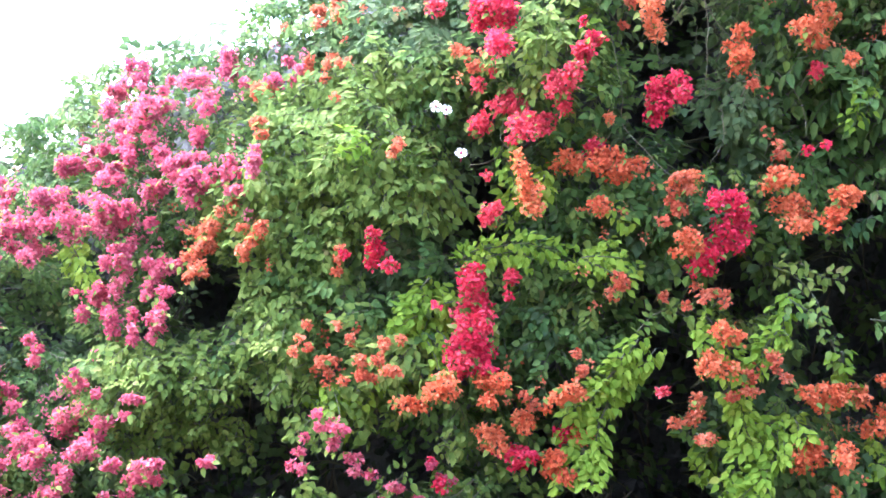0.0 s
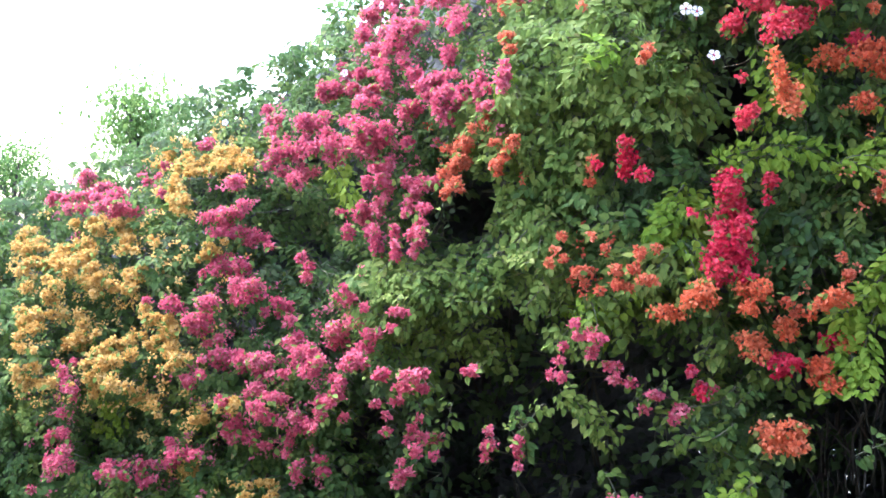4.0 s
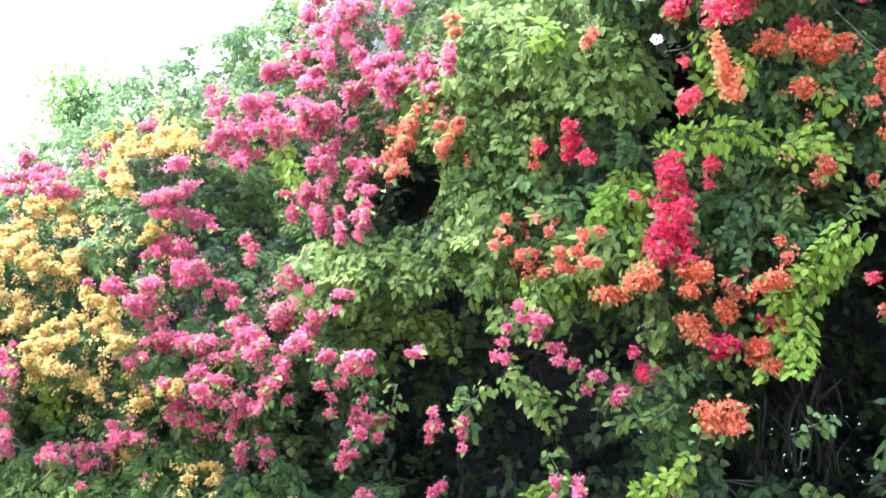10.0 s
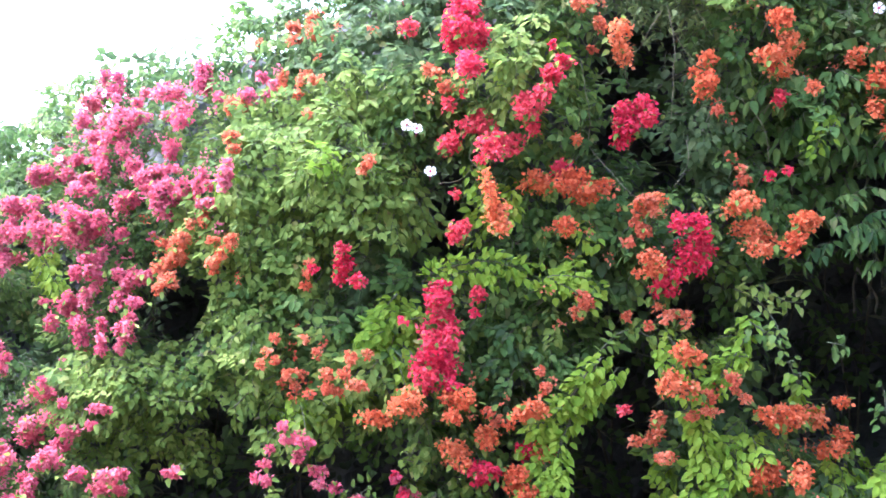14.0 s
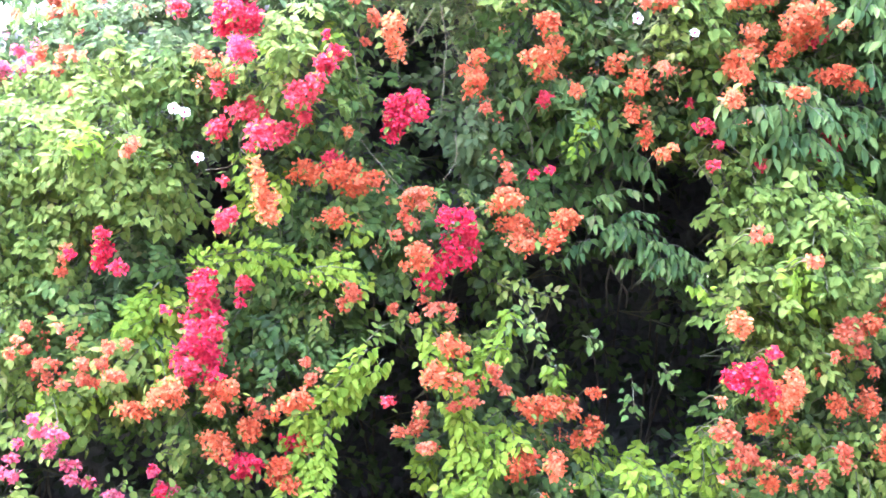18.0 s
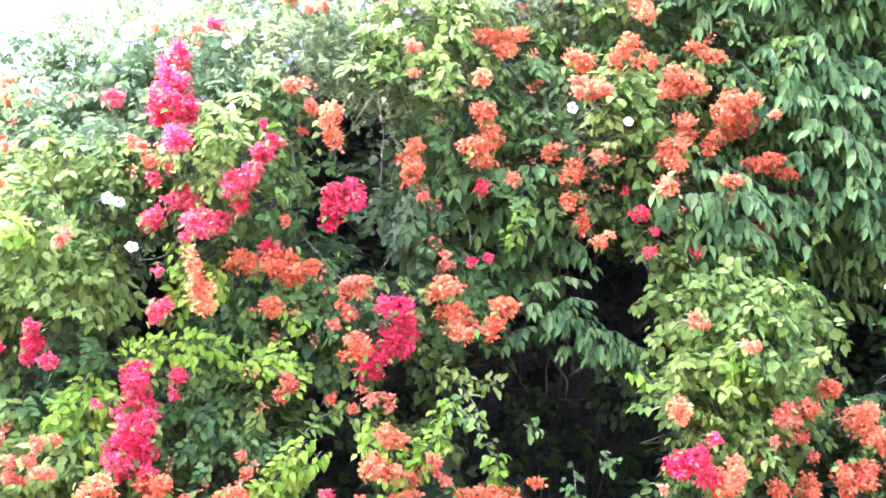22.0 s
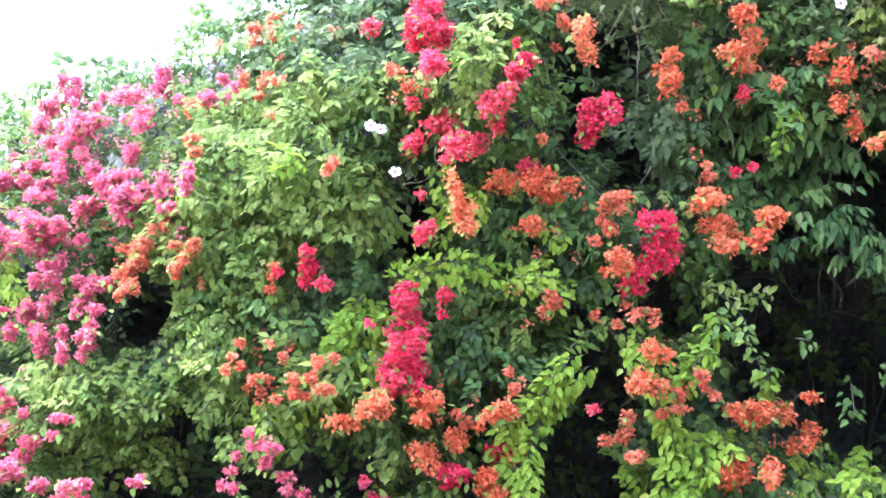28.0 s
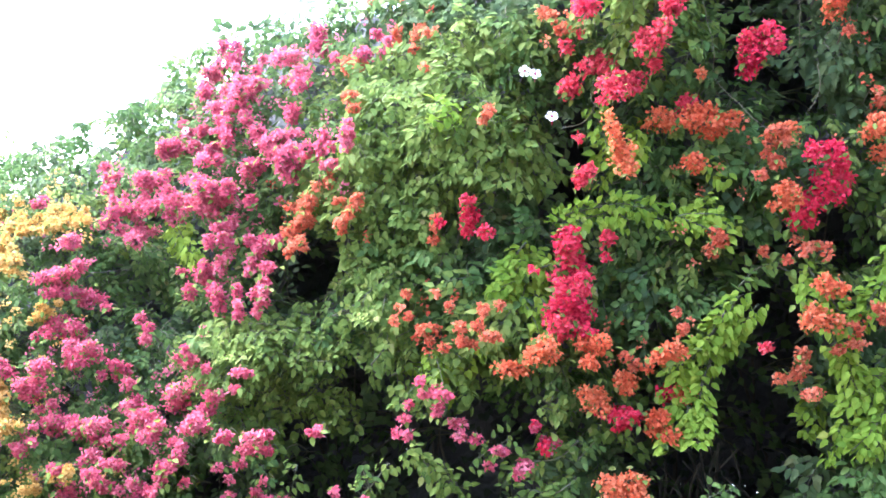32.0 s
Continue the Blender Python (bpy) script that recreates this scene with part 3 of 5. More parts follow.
SPRAYS_B = [
    ("light", [(-0.98, 1.76), (-0.84, 1.87), (-0.72, 1.95)]),
    ("lime", [(-0.58, 1.38), (-0.50, 1.49), (-0.36, 1.52), (-0.23, 1.60)]),
    ("light", [(-0.70, 1.08), (-0.59, 1.00), (-0.51, 0.89)]),
    ("light", [(-1.67, 1.71), (-1.49, 1.72), (-1.30, 1.70), (-1.12, 1.61)]),
    ("light", [(-0.86, 1.50), (-0.75, 1.61), (-0.66, 1.66)]),
    ("lime", [(0.88, 1.77), (0.80, 1.65), (0.68, 1.51), (0.61, 1.38), (0.63, 1.25), (0.59, 1.12)]),
    ("lime", [(0.96, 1.73), (0.87, 1.61), (0.75, 1.48), (0.69, 1.35), (0.70, 1.22), (0.66, 1.09)]),
    ("lime", [(0.83, 1.72), (0.75, 1.60), (0.62, 1.47), (0.56, 1.34), (0.57, 1.21), (0.53, 1.07)]),
    ("lime", [(0.90, 1.67), (0.83, 1.62), (0.75, 1.51), (0.68, 1.28), (0.66, 1.15)]),
    ("lime", [(1.18, 1.89), (1.26, 1.76), (1.33, 1.63), (1.33, 1.48), (1.35, 1.33), (1.28, 1.15)]),
    ("lime", [(1.14, 1.84), (1.21, 1.73), (1.28, 1.55), (1.32, 1.43), (1.39, 1.28)])]
SPRAYS_C = [
    ("lime", [(1.54, 1.96), (1.51, 1.84), (1.44, 1.74), (1.38, 1.61)]),
    ("lime", [(1.45, 1.37), (1.49, 1.28), (1.41, 1.15), (1.33, 1.07)]),
    ("lime", [(1.55, 1.79), (1.48, 1.78), (1.42, 1.69)]),
    ("lime", [(0.04, 2.12), (0.12, 2.18), (0.22, 2.20), (0.36, 2.22), (0.45, 2.20), (0.55, 2.18)]),
    ("lime", [(0.09, 2.14), (0.21, 2.16), (0.33, 2.18), (0.41, 2.14)]),
    ("lime", [(0.57, 2.08), (0.67, 2.12), (0.77, 2.06)]),
    ("lime", [(-0.08, 2.06), (-0.17, 1.94), (-0.23, 1.79)]),
    ("lime", [(-0.10, 1.98), (-0.19, 1.87), (-0.20, 1.76)]),
    ("lime", [(0.26, 2.68), (0.30, 2.58), (0.33, 2.45)]),
    ("lime", [(0.46, 2.54), (0.44, 2.40)]),
    ("lime", [(0.72, 2.43), (0.79, 2.35), (0.84, 2.29)])]
SPRAYS_D = [
    ("lime", [(0.53, 3.34), (0.61, 3.28), (0.67, 3.22)]),
    ("lime", [(0.37, 3.23), (0.43, 3.09), (0.46, 2.98)]),
    ("light", [(-0.64, 1.42), (-0.53, 1.48), (-0.39, 1.56), (-0.24, 1.62)]),
    ("light", [(1.48, 2.10), (1.58, 2.05), (1.67, 1.93), (1.68, 1.82)]),
    ("light", [(1.59, 2.12), (1.70, 2.05), (1.79, 2.04)]),
    ("light", [(1.72, 1.77), (1.75, 1.69), (1.77, 1.65)]),
    ("light", [(-0.03, 1.31), (0.05, 1.26)]),
    ("light", [(0.99, 1.99), (1.07, 1.89), (1.16, 1.85)]),
    ("light", [(0.88, 1.81), (0.95, 1.88), (1.02, 1.91)]),
    ("light", [(-0.62, 1.03), (-0.55, 0.97), (-0.51, 0.89), (-0.47, 0.83)]),
    ("light", [(0.13, 1.12), (0.03, 1.04), (-0.13, 1.01), (-0.23, 0.92)])]
SPRAYS_E = [
    ("light", [(0.12, 0.95), (-0.00, 0.87), (-0.10, 0.89), (-0.16, 0.82)]),
    ("light", [(0.02, 1.33), (-0.02, 1.25)]),
    ("light", [(-0.04, 1.28), (0.06, 1.25)]),
    ("light", [(-0.49, 0.70), (-0.41, 0.54)]),
    ("lime", [(0.21, 0.69), (0.07, 0.59), (-0.09, 0.52)]),
    ("lime", [(0.18, 0.62), (0.04, 0.54)]),
    ("mid", [(-0.92, 0.99), (-0.88, 0.85), (-0.91, 0.74)]),
    ("mid", [(0.11, 1.02), (0.21, 1.12)]),
    ("mid", [(0.63, 0.82), (0.73, 0.87), (0.82, 0.90)]),
    ("lime", [(1.88, 2.92), (1.87, 2.83), (1.84, 2.74)]),
    ("lime", [(1.77, 1.72), (1.76, 1.64), (1.81, 1.52)])]
SPRAYS_F = [
    ("lime", [(2.44, 2.13), (2.51, 2.06)]),
    ("mid", [(1.89, 1.86), (1.96, 1.85)]),
    ("mid", [(2.26, 1.73), (2.32, 1.68)]),
    ("mid", [(2.13, 1.65), (2.14, 1.51)]),
    ("mid", [(2.45, 1.44), (2.54, 1.36)]),
    ("mid", [(1.53, 1.96), (1.61, 1.91), (1.69, 1.85)])]
SPRAYS = SPRAYS_A + SPRAYS_B + SPRAYS_C + SPRAYS_D + SPRAYS_E + SPRAYS_F

# ---- materials ----


def ramp(nodes, stops):
    r = nodes.new("ShaderNodeValToRGB")
    e = r.color_ramp.elements
    while len(e) < len(stops):
        e.new(0.5)
    for k, (p, c) in zip(e, stops):
        k.position, k.color = p, (*c, 1)
    return r


def foliage_material(name, stops, rough=0.62, through_light=0.40, grain=60.0, hue=0.03, glow=(0.42, 0.62, 0.18)):
    """A thin leaf or bract: colour varies leaf by leaf and shoot by shoot, light passes through."""
    m = bpy.data.materials.new(name)
    m.use_nodes = True
    n, l = m.node_tree.nodes, m.node_tree.links
    bsdf, out = n["Principled BSDF"], n["Material Output"]
    tone, info, tc = n.new("ShaderNodeAttribute"), n.new("ShaderNodeObjectInfo"), n.new("ShaderNodeTexCoord")
    tone.attribute_name = "tone"
    add = n.new("ShaderNodeMath"); add.operation = "MULTIPLY_ADD"
    l.new(info.outputs["Random"], add.inputs[0]); add.inputs[1].default_value = 0.45
    sc = n.new("ShaderNodeMath"); sc.operation = "MULTIPLY"; sc.inputs[1].default_value = 0.55
    l.new(tone.outputs["Fac"], sc.inputs[0]); l.new(sc.outputs[0], add.inputs[2])
    r = ramp(n, stops)
    l.new(add.outputs[0], r.inputs[0])
    noi = n.new("ShaderNodeTexNoise"); noi.inputs["Scale"].default_value = grain; noi.inputs["Detail"].default_value = 3
    l.new(tc.outputs["Object"], noi.inputs["Vector"])
    hsv = n.new("ShaderNodeHueSaturation")
    mr = n.new("ShaderNodeMapRange"); mr.inputs["To Min"].default_value = 0.72; mr.inputs["To Max"].default_value = 1.22
    l.new(noi.outputs["Fac"], mr.inputs["Value"]); l.new(mr.outputs[0], hsv.inputs["Value"])
    l.new(r.outputs["Color"], hsv.inputs["Color"])
    l.new(hsv.outputs["Color"], bsdf.inputs["Base Color"])
    bsdf.inputs["Roughness"].default_value = rough
    bsdf.inputs["Specular IOR Level"].default_value = 0.09
    bump = n.new("ShaderNodeBump"); bump.inputs["Strength"].default_value = 0.25; bump.inputs["Distance"].default_value = 0.004
    l.new(noi.outputs["Fac"], bump.inputs["Height"]); l.new(bump.outputs[0], bsdf.inputs["Normal"])
    tr = n.new("ShaderNodeBsdfTranslucent")
    mixc = n.new("ShaderNodeMix"); mixc.data_type = "RGBA"; mixc.inputs["Factor"].default_value = 0.26
    l.new(hsv.outputs["Color"], mixc.inputs["A"]); mixc.inputs["B"].default_value = (*glow, 1)
    l.new(mixc.outputs["Result"], tr.inputs["Color"])
    mix = n.new("ShaderNodeMixShader"); mix.inputs[0].default_value = through_light
    l.new(bsdf.outputs[0], mix.inputs[1]); l.new(tr.outputs[0], mix.inputs[2]); l.new(mix.outputs[0], out.inputs[0])
    return m


def rough_material(name, a, b, scale, bump=0.5, rough=0.9):
    """Bark, earth: two tones at two scales with relief."""
    m = bpy.data.materials.new(name)
    m.use_nodes = True
    n, l = m.node_tree.nodes, m.node_tree.links
    bsdf, tc = n["Principled BSDF"], n.new("ShaderNodeTexCoord")
    n1 = n.new("ShaderNodeTexNoise"); n1.inputs["Scale"].default_value = scale; n1.inputs["Detail"].default_value = 8
    n2 = n.new("ShaderNodeTexNoise"); n2.inputs["Scale"].default_value = scale * 0.13; n2.inputs["Detail"].default_value = 3
    mul = n.new("ShaderNodeMath"); mul.operation = "MULTIPLY_ADD"; mul.inputs[1].default_value = 0.5
    half = n.new("ShaderNodeMath"); half.operation = "MULTIPLY"; half.inputs[1].default_value = 0.5
    for k in (n1, n2):
        l.new(tc.outputs["Object"], k.inputs["Vector"])
    l.new(n1.outputs["Fac"], mul.inputs[0]); l.new(n2.outputs["Fac"], half.inputs[0]); l.new(half.outputs[0], mul.inputs[2])
    r = ramp(n, [(0.3, a), (0.7, b)])
    l.new(mul.outputs[0], r.inputs[0]); l.new(r.outputs["Color"], bsdf.inputs["Base Color"])
    bsdf.inputs["Roughness"].default_value = rough
    bp = n.new("ShaderNodeBump"); bp.inputs["Strength"].default_value = bump; bp.inputs["Distance"].default_value = 0.01
    l.new(n1.outputs["Fac"], bp.inputs["Height"]); l.new(bp.outputs[0], bsdf.inputs["Normal"])
    return m


LEAF = {
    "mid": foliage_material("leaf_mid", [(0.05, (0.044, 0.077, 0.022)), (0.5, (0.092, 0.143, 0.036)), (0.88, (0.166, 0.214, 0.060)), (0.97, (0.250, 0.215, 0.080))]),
    # partly pale green growth, partly light on the outer masses put into the colour
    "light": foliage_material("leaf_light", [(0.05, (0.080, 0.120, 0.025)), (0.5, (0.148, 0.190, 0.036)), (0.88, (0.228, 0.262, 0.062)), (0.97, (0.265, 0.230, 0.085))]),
    "lime": foliage_material("leaf_young", [(0.05, (0.125, 0.190, 0.020)), (0.5, (0.212, 0.288, 0.030)), (0.88, (0.318, 0.385, 0.054)), (0.97, (0.320, 0.290, 0.060))], through_light=0.40, glow=(0.46, 0.70, 0.07)),
    # the mid leaf darkened: shade of low and deep growth put into its colour
    "dark": foliage_material("leaf_shaded", [(0.05, (0.040, 0.062, 0.028)), (0.5, (0.078, 0.108, 0.044)), (0.88, (0.130, 0.160, 0.066)), (0.97, (0.205, 0.175, 0.070))]),
    "creeper": foliage_material("leaf_creeper", [(0.05, (0.038, 0.074, 0.028)), (0.5, (0.090, 0.140, 0.040)), (0.88, (0.172, 0.226, 0.064)), (0.97, (0.200, 0.185, 0.080))], glow=(0.34, 0.48, 0.14)),
    "fine": foliage_material("leaf_fine", [(0.05, (0.088, 0.112, 0.058)), (0.5, (0.172, 0.194, 0.078)), (0.88, (0.280, 0.292, 0.116)), (0.97, (0.270, 0.265, 0.125))]),
}
BRACT = {
    "pink": foliage_material("bract_pink", [(0.05, (0.38, 0.054, 0.100)), (0.5, (0.53, 0.100, 0.146)), (0.95, (0.68, 0.220, 0.250))], rough=0.7, glow=(0.82, 0.20, 0.30)),
    "red": foliage_material("bract_red", [(0.05, (0.44, 0.030, 0.050)), (0.5, (0.62, 0.055, 0.085)), (0.95, (0.76, 0.150, 0.160))], rough=0.7, glow=(0.88, 0.10, 0.13)),
    "crimson": foliage_material("bract_crimson", [(0.05, (0.46, 0.018, 0.048)), (0.5, (0.64, 0.036, 0.080)), (0.95, (0.76, 0.110, 0.145))], rough=0.7, glow=(0.88, 0.06, 0.13)),
    "salmon": foliage_material("bract_salmon", [(0.05, (0.40, 0.072, 0.040)), (0.5, (0.56, 0.138, 0.070)), (0.95, (0.68, 0.240, 0.140))], rough=0.75, glow=(0.85, 0.28, 0.16)),
    "orange": foliage_material("bract_orange", [(0.05, (0.48, 0.076, 0.036)), (0.5, (0.65, 0.152, 0.064)), (0.95, (0.76, 0.250, 0.122))], rough=0.7, glow=(0.92, 0.28, 0.11)),
    "yellow": foliage_material("bract_yellow", [(0.05, (0.38, 0.200, 0.046)), (0.5, (0.52, 0.312, 0.086)), (0.95, (0.66, 0.450, 0.170))], rough=0.75, glow=(0.85, 0.52, 0.12)),
}
FADED = foliage_material("bract_faded", [(0.05, (0.34, 0.075, 0.110)), (0.5, (0.50, 0.150, 0.185)), (0.95, (0.64, 0.300, 0.320))], rough=0.75, glow=(0.80, 0.30, 0.36))
# leaf colour for the core, with the hollows' shade put into it
DEEP = foliage_material("leaf_deep_shade", [(0.05, (0.036, 0.046, 0.032)), (0.5, (0.058, 0.070, 0.048)), (0.95, (0.105, 0.105, 0.074))], rough=0.8, through_light=0.25, glow=(0.35, 0.34, 0.24))
PETAL = foliage_material("petal_white", [(0.05, (0.80, 0.72, 0.74)), (0.95, (0.86, 0.82, 0.82))], rough=0.6, glow=(0.9, 0.82, 0.84))
THROAT = foliage_material("petal_throat", [(0.05, (0.42, 0.06, 0.14)), (0.95, (0.55, 0.12, 0.20))], rough=0.6, glow=(0.6, 0.05, 0.15))
TWIG = rough_material("green_brown_twig", (0.075, 0.072, 0.04), (0.16, 0.15, 0.085), 60)
BARK = rough_material("grey_brown_bark", (0.045, 0.036, 0.028), (0.11, 0.09, 0.068), 45, 0.8)
EARTH = rough_material("dry_earth", (0.045, 0.042, 0.026), (0.11, 0.10, 0.06), 6, 0.8)
# grey of the added wall behind the camera that blocks sky light
BLOCK_GREY = rough_material("blocking_wall_grey", (0.18, 0.178, 0.165), (0.30, 0.295, 0.27), 9, 0.3)
# backing of the hollows: their shade is put into this grey
INNER = rough_material("shaded_hedge_inside", (0.052, 0.052, 0.053), (0.115, 0.110, 0.104), 30, 1.0)
VINE = rough_material("tan_vine_stem", (0.120, 0.096, 0.058), (0.220, 0.180, 0.112), 70)

# ---- geometry helpers ----
TONES = np.random.default_rng(77)
LEAF_V = np.array([(0, 0, 0), (0.26, -0.46, 0.08), (0.62, -0.37, 0.04), (1, 0, -0.12), (0.62, 0.37, 0.04), (0.26, 0.46, 0.08)])
LEAF_F = [(0, 3, 2, 1), (0, 5, 4, 3)]
PETAL_F = [(0, 2, 1), (0, 3, 2), (1, 2, 5, 4), (2, 3, 6, 5), (4, 5, 7), (5, 6, 7)]
PETAL_V = np.array([(0, 0, 0), (0.35, -0.30, 0.02), (0.35, 0, 0), (0.35, 0.30, 0.02), (0.80, -0.46, 0.0), (0.82, 0, 0.02), (0.80, 0.46, 0.0), (1, 0, -0.06)])
BRACT_V = np.array([(0, 0, 0), (0.46, -0.52, 0.15), (1, 0, 0.08), (0.46, 0.52, 0.15)])
BRACT_F = [(0, 2, 1), (0, 3, 2)]


def unit(a):
    return a / np.maximum(np.linalg.norm(a, axis=-1, keepdims=True), 1e-9)


def blades(base, way, normal, length, width, shape=(LEAF_V, LEAF_F)):
    """Many leaves at once: vertices and faces. way: towards the tip; normal: the upper side."""
    v0, f0 = shape
    way = unit(way)
    side = unit(np.cross(normal, way))
    up = np.cross(way, side)
    length, width = np.broadcast_to(length, len(base)), np.broadcast_to(width, len(base))
    v = (base[:, None, :] + v0[None, :, 0, None] * (way * length[:, None])[:, None, :]
         + v0[None, :, 1, None] * (side * width[:, None])[:, None, :] + v0[None, :, 2, None] * (up * length[:, None])[:, None, :])
    k = len(v0)
    faces = [tuple(i * k + j for j in f) for i in range(len(base)) for f in f0]
    return v.reshape(-1, 3), faces


def sprig(path, radius, foot, leaf_sets, sides=3):
    """One connected twig: a stem, and leaves that each hold on to it by a thin stalk. leaf_sets: (vertices, faces, vertices a leaf, slot)."""
    v, f = tube(path, radius, sides)
    vs, fs, ms, tone, n = [v], list(f), [1] * len(f), [np.full(len(v), 0.5)], len(v)
    for (lv, lf, k, slot), at in zip(leaf_sets, foot):
        vs.append(lv)
        fs += [tuple(i + n for i in q) for q in lf]
        ms += [slot] * len(lf)
        m = len(lv) // k
        for i in range(m):
            fs.append((int(at[i]) * sides, int(at[i]) * sides + 1, n + i * k))
        ms += [1] * m
        tone.append(TONES.random(m).repeat(k))
        n += len(lv)
    return np.concatenate(vs), fs, ms, np.concatenate(tone)


def sprig_mesh(name, sprigs, materials):
    """One mesh of one or more sprigs that spring from the same foot."""
    vs, fs, ms, tn, n = [], [], [], [], 0
    for v, f, s, t in sprigs:
        if n:
            fs.append((0, 1, n))
            ms.append(1)
        vs.append(v)
        fs += [tuple(i + n for i in q) for q in f]
        ms += s
        tn.append(t)
        n += len(v)
    me = bpy.data.meshes.new(name)
    me.from_pydata(np.concatenate(vs).tolist(), [], fs)
    for m in materials:
        me.materials.append(m)
    me.polygons.foreach_set("material_index", ms)
    me.polygons.foreach_set("use_smooth", [True] * len(fs))
    me.attributes.new("tone", "FLOAT", "POINT").data.foreach_set("value", np.concatenate(tn).astype(np.float32))
    return me


def tube(path, radius, sides=5):
    """A tapered twig along a path."""
    path = np.asarray(path, float)
    t = unit(np.gradient(path, axis=0))
    ref = np.where(np.abs(t[:, 2:3]) > 0.9, [[1.0, 0, 0]], [[0, 0, 1.0]])
    a = unit(np.cross(t, ref)); b = np.cross(t, a)
    r = np.broadcast_to(radius, len(path))
    ang = np.linspace(0, 2 * math.pi, sides, endpoint=False)
    ring = (np.cos(ang)[None, :, None] * a[:, None, :] + np.sin(ang)[None, :, None] * b[:, None, :]) * r[:, None, None] + path[:, None, :]
    faces = [(i * sides + j, i * sides + (j + 1) % sides, (i + 1) * sides + (j + 1) % sides, (i + 1) * sides + j) for i in range(len(path) - 1) for j in range(sides)]
    faces.append(tuple(range(sides - 1, -1, -1)))
    faces.append(tuple((len(path) - 1) * sides + j for j in range(sides)))
    return ring.reshape(-1, 3), faces


def merge(pieces):
    """Pieces of (vertices, faces, material slot) into one set."""
    vs, fs, ms, n = [], [], [], 0
    for v, f, s in pieces:
        vs.append(v)
        fs += [tuple(i + n for i in q) for q in f]
        ms += [s] * len(f)
        n += len(v)
    return np.concatenate(vs), fs, ms


def mesh_of(name, pieces, materials, smooth=True):
    v, f, s = merge(pieces)
    me = bpy.data.meshes.new(name)
    me.from_pydata(v.tolist(), [], f)
    for m in materials:
        me.materials.append(m)
    me.polygons.foreach_set("material_index", s)
    me.polygons.foreach_set("use_smooth", [smooth] * len(f))
    return me


def part(name, me, parent, label="", place=None):
    ob = new(name, me)
    ob.parent = parent
    if place is not None:
        ob.matrix_basis = place
    return tagged(ob, label=label)


def glide(points, steps=6):
    """A smooth curve through points."""
    p = np.asarray(points, float)
    p = np.vstack([2 * p[0] - p[1], p, 2 * p[-1] - p[-2]])
    out = []
    for i in range(1, len(p) - 2):
        for s in np.linspace(0, 1, steps, endpoint=False):
            a, b, c, d = p[i - 1:i + 3]
            out.append(0.5 * (2 * b + (c - a) * s + (2 * a - 5 * b + 4 * c - d) * s ** 2 + (3 * b - a - 3 * c + d) * s ** 3))
    return np.array(out + [p[-2]])


# ---- the hedge's form ----
def face_y(x):
    return 5.6 - 0.16 * x


def top_z(x):
    return float(np.interp(x, [-9, -5, -4, -3.5, -3.1, -2.75, -2.4, -1.87, -1.5, -1.09, -0.6, -0.38, -0.06, 0.21, 0.61, 1.0, 1.96, 3.5, 9],
                           [1.9, 2.05, 2.2, 2.29, 2.38, 2.62, 2.74, 3.0, 3.2, 3.36, 3.48, 3.66, 3.84, 3.98, 4.12, 4.32, 4.6, 4.9, 5.1]))


def lean(x, z):
    """How far the low end of the hedge leans back, as a sloping bank."""
    s = min(1.0, max(0.0, (0.2 - x) / 2.6))
    return 0.55 * s * s * (3 - 2 * s) * max(0.0, z - 1.15)


def seat(x, y, z):
    """A place on the upright plan of the face, carried along the line of sight to the depth y and to where the hedge leans."""
    k = (y + lean(x, z)) / face_y(x)
    return x * k, y + lean(x, z), EYE + (z - EYE) * k


def grown(x, y, z):
    """The same with the foot kept on the ground."""
    a, b, c = seat(x, y, z)
    return a, b, max(c, -0.04)


def strength(rows, x, z, grow=1.0):
    """How strongly a place lies in any of the patches (x, z, width, height)."""
    best = 0.0
    for px, pz, w, h in rows:
        d = ((x - px) / (0.5 * w * grow + 0.02)) ** 2 + ((z - pz) / (0.5 * h * grow + 0.02)) ** 2
        if d < 6:
            best = max(best, math.exp(-0.6 * d))
    return best


def wave(x, z, s, k):
    return noise.noise(Vector((x * s, z * s, k)))


def relief(x, z, lime, light):
    """How far the leaves stand out of the hedge's face: bulging masses, boughs that overhang, finer clumps."""
    bough = wave(x * 0.8, z * 1.5, 1.7, 7.0)
    return 0.22 * lime + 0.21 * light + 0.18 * bough + 0.13 * wave(x, z * 1.4, 4.0, 9.0)


# ---- ground ----
def ground():
    n = 60
    gx = np.sign(np.linspace(-1, 1, n)) * np.abs(np.linspace(-1, 1, n)) ** 3 * 400
    v, f = [], []
    for j in gx:
        for i in gx:
            near = math.exp(-((i / 12) ** 2 + ((j - 5) / 12) ** 2))
            v.append((i, j + 4, -0.02 + 0.03 * near * noise.noise(Vector((i * 1.7, j * 1.7, 0)))))
    for a in range(n - 1):
        for b in range(n - 1):
            f.append((a * n + b, a * n + b + 1, (a + 1) * n + b + 1, (a + 1) * n + b))
    return tagged(new("ground", mesh_of("ground", [(np.array(v), f, 0)], [EARTH])), "bare dry earth along the foot of the hedge", "ground", kind="structure")


ground()


